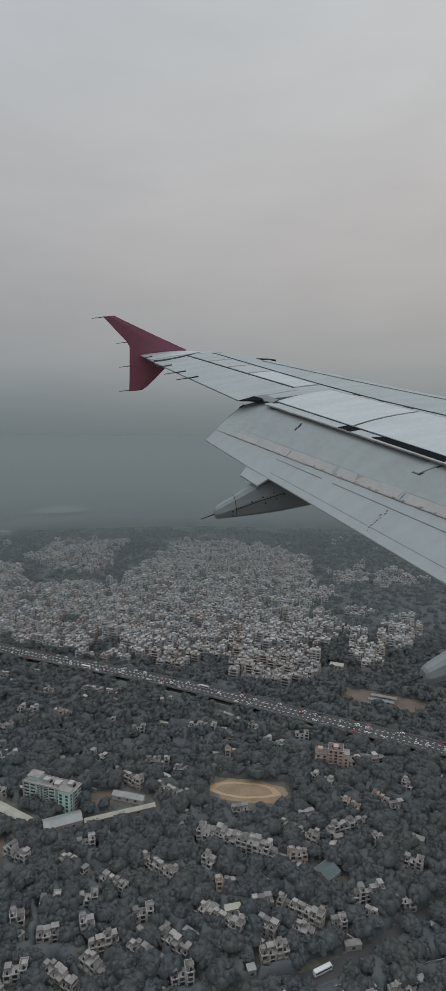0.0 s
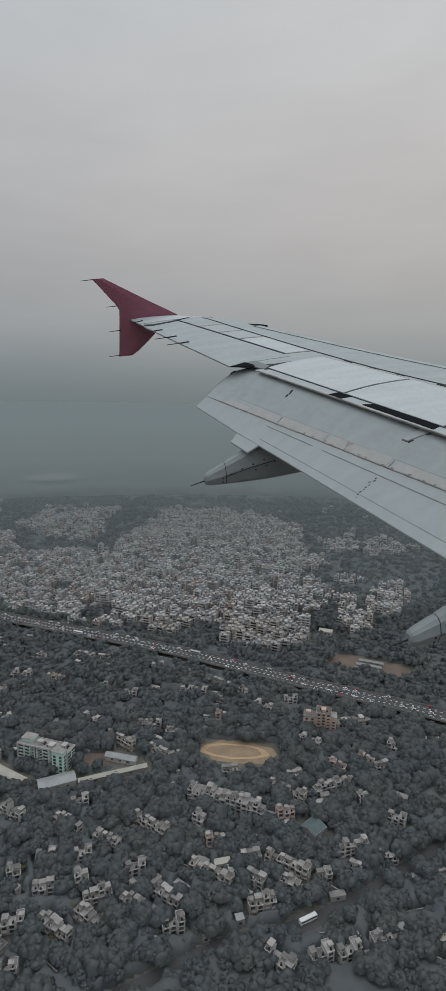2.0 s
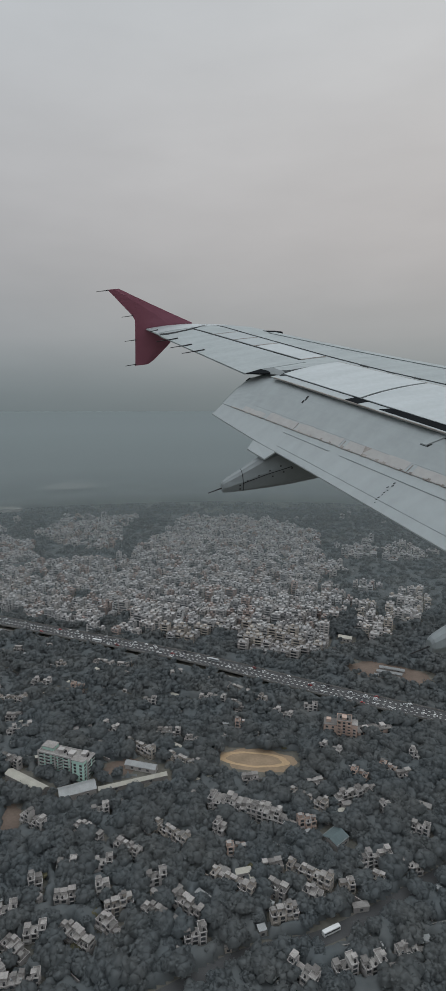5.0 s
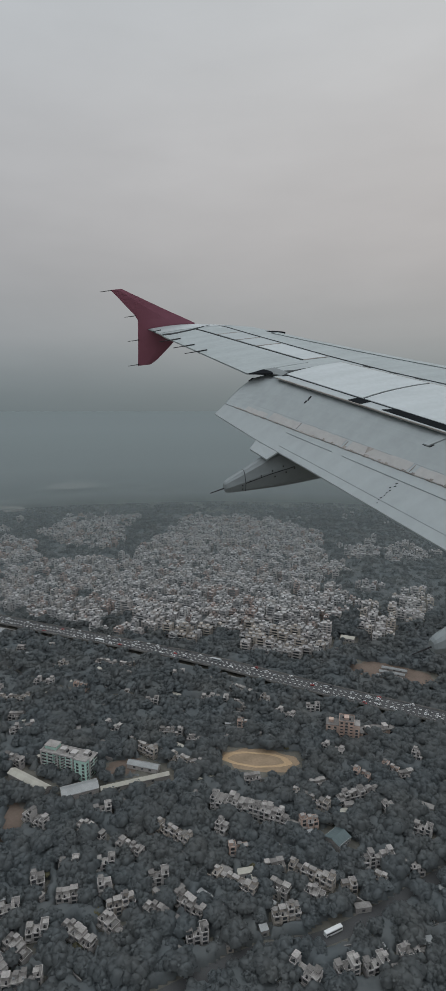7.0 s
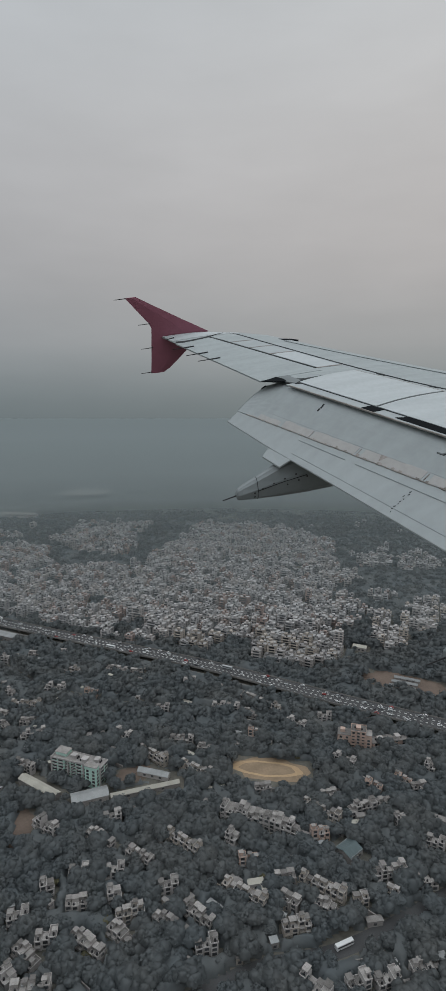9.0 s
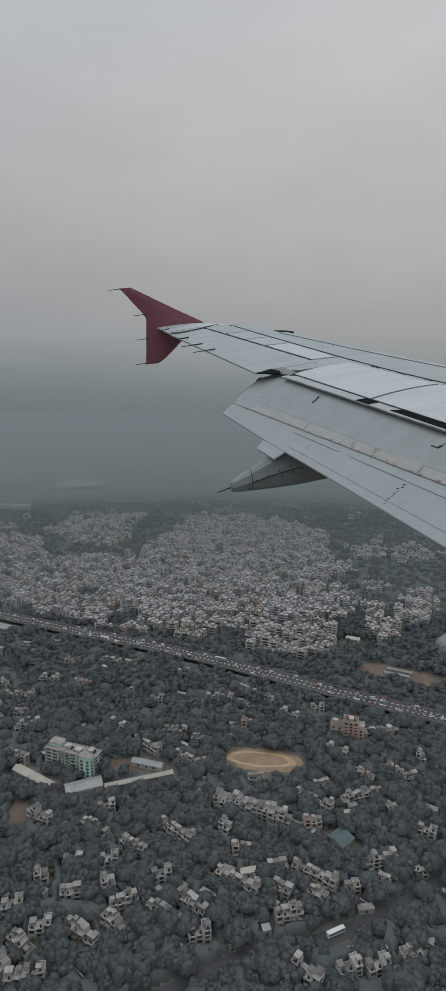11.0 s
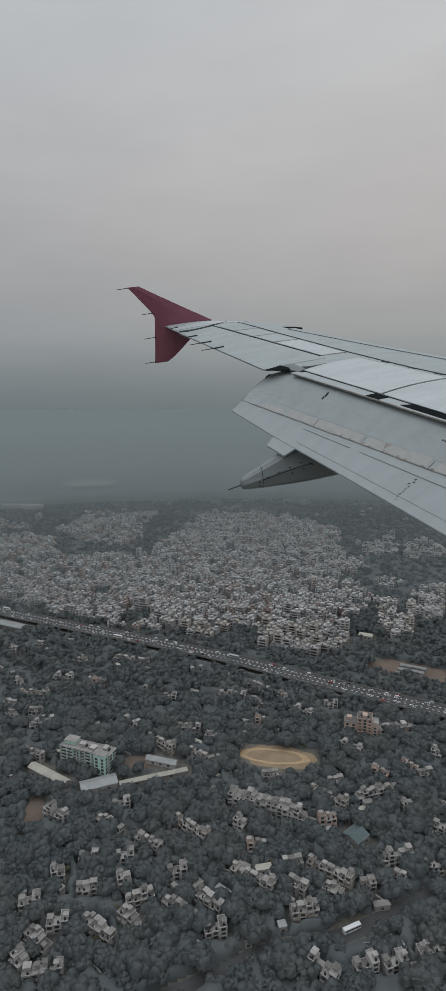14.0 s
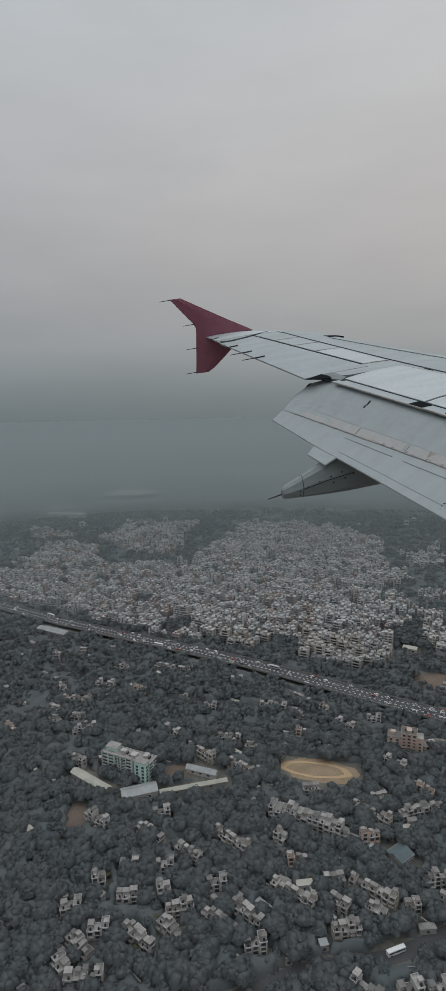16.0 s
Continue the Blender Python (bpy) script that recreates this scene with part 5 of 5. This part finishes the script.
items = []
for _, x, y, warm in spots[66:]:
    t = GRID + RND.uniform(-0.08, 0.08)
    taken.append((x, y, 6, 5, t))
    c, s = math.cos(t), math.sin(t)

    def local(u, v):
        return x + u * c - v * s, y + u * s + v * c
    big = noise.noise((x * 0.012, y * 0.012, 8))
    hl, hw, fl = RND.uniform(3.2, 6.4) * (1.0 + 0.5 * max(0.0, big)), RND.uniform(2.8, 4.6), RND.choice((1, 1, 2, 2, 2, 3, 3, 3, 4)) + (1 if big > 0.25 else 0)
    if RND.random() < 0.03:
        fl = min(fl + 3, 6)
    top, k = fl * 3.1, (RND.choice((1, 7, 7)) if warm and RND.random() < 0.8 else RND.choice((0, 0, 0, 0, 0, 2, 2, 6)))
    items.append((x, y, 0, hl, hw, top, t, k))
    for a, b, p, q in ((0, -hw + 0.1, hl, 0.12), (0, hw - 0.1, hl, 0.12), (-hl + 0.1, 0, 0.12, hw), (hl - 0.1, 0, 0.12, hw)):
        items.append((*local(a, b), top, p, q, 0.9, t, k))
    items.append((*local(0, 0), top, hl - 0.25, hw - 0.25, 0.08, t, 3))
    items.append((*local(RND.uniform(-2, 2), RND.uniform(0, 2)), top, 1.6, 1.8, RND.uniform(2.2, 3.2), t, k))
    if RND.random() < 0.7:
        items.append((*local(RND.uniform(-3, 3), -2.5), top, 0.7, 0.7, 1.6, t, 4))
    for f in range(fl):
        if RND.random() < 0.55:
            items.append((*local(RND.uniform(-0.25, 0.25) * hl, -hw - 0.04), f * 3.1 + 0.5, hl * RND.uniform(0.45, 0.72), 0.06, 2.1, t, 5))
        else:
            for u in (-hl / 2, hl / 2):
                items.append((*local(u, -hw - 0.04), f * 3.1 + 0.8, 1.3, 0.06, 1.7, t, 5))
        if f and RND.random() < 0.7:
            items.append((*local(0, -hw - 0.5), f * 3.1 - 0.1, hl, 0.5, RND.choice((0.2, 0.9)), t, k))
        items.append((*local(hl + 0.04, 0), f * 3.1 + 0.9, 0.06, 1.0, 1.4, t, 5))
joined("far_town_houses", items, [M_TOWN, M_WARM, M_WALL, M_TOWNROOF, M_TANK, M_PANE, M_BRICK, M_TRIM], "packed grey and cream old town of flat-roofed houses", "town houses")
items = []
for x, y, l, w, h, t, k in low:
    items.append((x, y, 0, l, w, h, t, (0, 1, 2, 0, 3)[k]))
    if w > 0.5:
        items.append((x, y, h, l + 0.25, w + 0.25, 0.15, t, (3, 4, 3, 5, 4)[k]))
        items.append((x - math.sin(t) * -w, y + math.cos(t) * -w, 0.9, 0.9, 0.05, 1.5, t, 6))
joined("outbuildings", items, [M_WALL, M_TRIM, M_WARM, M_ROOF, M_PALE, M_TIN, M_GLASS], "small pale garages and garden walls under trees", "outbuildings")
# scattered far roofs among the woods
items = []
for q in range(260):
    cx, cy = RND.choice(((-700, 1900), (500, 1500), (-200, 2900), (300, 3300), (-900, 3400), (700, 2500), (100, 1900), (-450, 2300)))
    x, y, t = cx + RND.gauss(0, 130), cy + RND.gauss(0, 90), RND.uniform(-0.4, 0.4)
    items.append((x, y, 0, RND.uniform(4, 22), 6, RND.uniform(13, 19), t, RND.choice((1, 2, 2))))
joined("far_houses", items, [M_TOWN, M_WALL, M_TRIM], "pale scattered houses in the far woods", "houses")


# ---- trees ----
def crown_mesh(seed, lobes, segs, cards, radius, height, size):
    """A crown: uneven leafy lobes round the limbs, and loose leaf clusters that break the outline. Triangles."""
    r = np.random.default_rng(seed)
    v, f = [], []
    spots = [(0, 0, height * 0.64, 0.50)]
    for k in range(lobes - 1):
        a = 6.283 * k / (lobes - 1) + r.uniform(-0.3, 0.3)
        q = r.uniform(0.32, 0.66)
        spots.append((math.cos(a) * radius * q, math.sin(a) * radius * q, height * r.uniform(0.46, 0.62), r.uniform(0.36, 0.56)))
    rows = max(3, segs // 2 + 1)
    for lx, ly, lz, lr in spots:
        o, turn = len(v), r.uniform(0, 6.28)
        for i in range(rows):
            th = 2.2 * (i + 0.35) / rows
            for j in range(segs):
                ph = turn + 6.283 * (j + 0.5 * (i % 2)) / segs
                g = lr * radius * r.uniform(0.74, 1.22)
                v.append((lx + g * math.sin(th) * math.cos(ph), ly + g * math.sin(th) * math.sin(ph), max(1.6, lz + 0.82 * g * math.cos(th))))
        v.append((lx, ly, lz + 0.82 * lr * radius))
        top = len(v) - 1
        for j in range(segs):
            f.append((top, o + j, o + (j + 1) % segs))
        for i in range(rows - 1):
            for j in range(segs):
                a, b = o + i * segs + j, o + i * segs + (j + 1) % segs
                f += [(a, a + segs, b), (b, a + segs, b + segs)]
    for k in range(cards):
        lx, ly, lz, lr = spots[int(r.integers(len(spots)))]
        d = r.normal(size=3)
        d[2] = abs(d[2]) * 0.9 - 0.2
        d /= np.linalg.norm(d)
        p = np.array((lx, ly, lz)) + d * (lr * radius * r.uniform(0.95, 1.18)) * (1, 1, 0.82)
        n = d + r.normal(size=3) * 0.5
        n /= np.linalg.norm(n)
        a = np.cross(n, r.normal(size=3))
        a /= np.linalg.norm(a)
        b = np.cross(n, a)
        s = size * r.uniform(0.5, 1.2)
        o = len(v)
        v += [tuple(p + a * s), tuple(p + b * s * 0.7), tuple(p - a * s * 0.9), tuple(p - b * s * 0.8)]
        f += [(o, o + 1, o + 2), (o, o + 2, o + 3)]
    return np.array(v, float), np.array(f)


SIZES = ((6.6, 10.5), (7.8, 11.5), (5.6, 9.2), (8.8, 12.6), (4.6, 11.5))
CROWNS = [crown_mesh(40 + k, 10, 7, 230, rad, hgt, 0.75) for k, (rad, hgt) in enumerate(SIZES)]
CLOSE = [crown_mesh(100 + k, 8, 6, 130, rad, hgt, 0.85) for k, (rad, hgt) in enumerate(SIZES)]
COARSE = [crown_mesh(60 + k, 4, 5, 14, rad, hgt, 1.5) for k, (rad, hgt) in enumerate(SIZES)]
FARSET = [crown_mesh(80 + k, 4, 4, 6, rad, hgt, 2.0) for k, (rad, hgt) in enumerate(SIZES[:4])]


def trunk_mesh(seed, height):
    rnd = random.Random(seed)
    bm = bmesh.new()
    fork = height * 0.36
    rod(bm, (0, 0, -0.2), (0.1, 0.05, fork), 0.34, 0.24, 7)
    for k in range(4):
        a = k * 1.57 + rnd.uniform(-0.4, 0.4)
        rod(bm, (0.1, 0.05, fork - 0.1), (math.cos(a) * 2.2, math.sin(a) * 2.2, height * rnd.uniform(0.6, 0.75)), 0.17, 0.06, 5)
    return bm


TREES = []
for k, (v, f) in enumerate(CROWNS + CROWNS[2:3]):
    tree = tagged(new("tree"), ("hazy dark green broadleaf tree", "wide hazy neem tree", "small dark green tree", "large spreading shade tree", "tall narrow dark tree", "small yellowing tree")[k] + " between the houses", "tree", "trees of the town")
    part("trunk", trunk_mesh(k, (9.5, 10.5, 9, 12, 10.5, 9)[k]), M_BARK, tree)
    me = bpy.data.meshes.new("crown")
    me.from_pydata(v.tolist(), [], f.tolist())
    me.materials.append(M_DRY if k == 5 else M_LEAF)
    shared("crown", me, tree, Matrix())
    TREES.append([tree, False])


def forest(name, places, kinds, label):
    """Many crowns as one mesh."""
    vs, fs, o = [], [], 0
    for x, y, s, a, k in places:
        v, f = kinds[k % len(kinds)]
        c, q = math.cos(a), math.sin(a)
        vs.append(np.stack([x + s * (v[:, 0] * c - v[:, 1] * q), y + s * (v[:, 0] * q + v[:, 1] * c), s * v[:, 2]], 1))
        fs.append(f + o)
        o += len(v)
    vs, fs = np.concatenate(vs), np.concatenate(fs)
    me = bpy.data.meshes.new(name)
    me.vertices.add(len(vs))
    me.vertices.foreach_set("co", vs.ravel())
    me.loops.add(fs.size)
    me.loops.foreach_set("vertex_index", fs.ravel().astype(np.int32))
    me.polygons.add(len(fs))
    me.polygons.foreach_set("loop_start", np.arange(0, fs.size, 3, dtype=np.int32))
    me.update()
    me.validate()
    me.materials.append(M_LEAF)
    return tagged(new(name, me), label, "woodland", kind="stuff")


# footprints on a coarse grid, so that no tree stands in a house or on a road
FIELD = np.zeros((900, 700), bool)
for a, b, hl, hw, t in taken:
    gx, gy = np.meshgrid(np.arange(-450, 450) * 1.6, np.arange(0, 700) * 2.0 + 150, indexing="ij")
    i0, i1 = int(max(0, (a - hl - hw) / 1.6 + 448)), int(min(900, (a + hl + hw) / 1.6 + 452))
    j0, j1 = int(max(0, (b - hl - hw - 150) / 2 - 2)), int(min(700, (b + hl + hw - 150) / 2 + 3))
    if i0 >= i1 or j0 >= j1:
        continue
    dx, dy = gx[i0:i1, j0:j1] - a, gy[i0:i1, j0:j1] - b
    u, v = dx * math.cos(t) + dy * math.sin(t), -dx * math.sin(t) + dy * math.cos(t)
    FIELD[i0:i1, j0:j1] |= (np.abs(u) < hl + 1.3) & (np.abs(v) < hw + 1.3)
way_pts = np.array(WAY)


def undergrowth(x0, x1, y0, y1, cell):
    """Hedges and shrubs between the houses: one uneven leafy layer, open where a house, a yard or a road lies."""
    cols, rows = int((x1 - x0) / cell), int((y1 - y0) / cell)
    free = np.zeros((cols, rows), bool)
    for a in range(cols):
        for b in range(rows):
            x, y = x0 + (a + 0.5) * cell, y0 + (b + 0.5) * cell
            i, j = int(x / 1.6 + 450), int((y - 150) / 2)
            free[a, b] = abs(x) < 0.5 * (y + 90) and not FIELD[i, j] and np.hypot(way_pts[:, 0] - x, way_pts[:, 1] - y).min() > 15
    ids, v, f = {}, [], []

    def vert(a, b):
        if (a, b) not in ids:
            x, y = x0 + a * cell, y0 + b * cell
            rim = not all(free[max(0, min(cols - 1, p)), max(0, min(rows - 1, q))] for p in (a - 1, a) for q in (b - 1, b))
            ids[a, b] = len(v)
            v.append((x + 0.9 * noise.noise((x, y, 2)), y + 0.9 * noise.noise((x, y, 7)), 0.15 if rim else max(0.4, 5.0 + 2.4 * noise.noise((x * 0.13, y * 0.13, 4)) + 1.2 * noise.noise((x * 0.5, y * 0.5, 1)))))
        return ids[a, b]
    for a in range(cols):
        for b in range(rows):
            if free[a, b]:
                f.append((vert(a, b), vert(a + 1, b), vert(a + 1, b + 1), vert(a, b + 1)))
    me = bpy.data.meshes.new("undergrowth")
    me.from_pydata(v, [], f)
    me.polygons.foreach_set("use_smooth", [True] * len(f))
    me.materials.append(M_LEAF)
    return tagged(new("undergrowth", me), "hazy hedges and shrubs filling the gardens under the trees", "undergrowth", kind="stuff")


undergrowth(-330, 330, 205, 640, 2.1)
undergrowth(-620, 560, 640, 1280, 3.4)
single, near, mid = [], [], []


def scatter(y0, y1, cell, gap):
    out = []
    for r in range(int((y1 - y0) / cell)):
        half = 0.5 * (y0 + r * cell + 110)
        for q in range(int(2 * half / cell)):
            x, y = -half + (q + RND.random()) * cell, y0 + (r + RND.random()) * cell
            i, j = int(x / 1.6 + 450), int((y - 150) / 2)
            if 0 <= i < 900 and 0 <= j < 700 and FIELD[i, j]:
                continue
            if noise.noise((x * 0.02, y * 0.02, 5)) < gap or np.hypot(way_pts[:, 0] - x, way_pts[:, 1] - y).min() < 14.5:
                continue
            out.append((x, y, RND.uniform(0.52, 1.08), RND.uniform(0, 6.28), RND.randrange(5)))
    return out


for p in scatter(212, 480, 6.6, -0.55):
    (single if len(single) < 270 and RND.random() < 0.16 else near).append(p)
mid = scatter(480, 720, 7.2, -0.5) + scatter(720, 1370, 10.6, -0.5)
for n, (x, y, s, a, k) in enumerate(single):
    k = 5 if n % 9 == 4 else k
    m = Matrix.Translation((x, y, 0)) @ Matrix.Rotation(a, 4, "Z") @ Matrix.Diagonal((s, s, s, 1))
    if TREES[k][1]:
        copy_thing(TREES[k][0], m)
    else:
        TREES[k][0].matrix_basis, TREES[k][1] = m, True
forest("town_trees", near, CLOSE, "hazy dark green trees filling the gardens")
forest("further_trees", mid, COARSE, "hazy trees between the further houses")
far = []
for q in range(3600):
    y = 1150 + 2900 * RND.random() ** 1.4
    x = RND.uniform(-0.5, 0.5) * (y + 150)
    if 1150 < y < 1370:
        i, j = int(x / 1.6 + 450), int((y - 150) / 2)
        if 0 <= i < 900 and 0 <= j < 700 and FIELD[i, j]:
            continue
    if any(abs(x - a) < p + 6 and -q - 70 < y - b < q for a, b, p, q in CLEARINGS):
        continue
    far.append((x, y, RND.uniform(0.8, 1.5), RND.uniform(0, 6.28), RND.randrange(4)))
wide = []
for q in range(1600):
    x, y = RND.uniform(-1000, 800), RND.uniform(180, 980)
    if abs(x) < 0.5 * (y + 110) or not clear(x, y, 1.5) or np.hypot(way_pts[:, 0] - x, way_pts[:, 1] - y).min() < 14.5:
        continue
    wide.append((x, y, RND.uniform(0.7, 1.2), RND.uniform(0, 6.28), RND.randrange(4)))
forest("garden_trees", wide, FARSET, "hazy trees of the neighbouring gardens")
forest("far_woods", far, FARSET, "dark hazy woods reaching to the horizon")
# the closed canopy of the ridge behind
grid = []
for j in range(60):
    y = 1270 + 4200 * (j / 59) ** 1.5
    grid.append([(x, y, 5 + 6 * noise.noise((x * 0.02, y * 0.02, 0)) + 3.5 * noise.noise((x * 0.06, y * 0.06, 3)) - (6 if j == 0 else 0)) for x in np.linspace(-2600, 2600, 140)])
bm = bmesh.new()
vs = [[bm.verts.new(p) for p in r] for r in grid]
for a, b in zip(vs, vs[1:]):
    for k in range(139):
        bm.faces.new((a[k], a[k + 1], b[k + 1], b[k]))
tagged(part("canopy", bm, M_FOREST), "dark unbroken canopy of the far ridge", "woodland", kind="stuff")
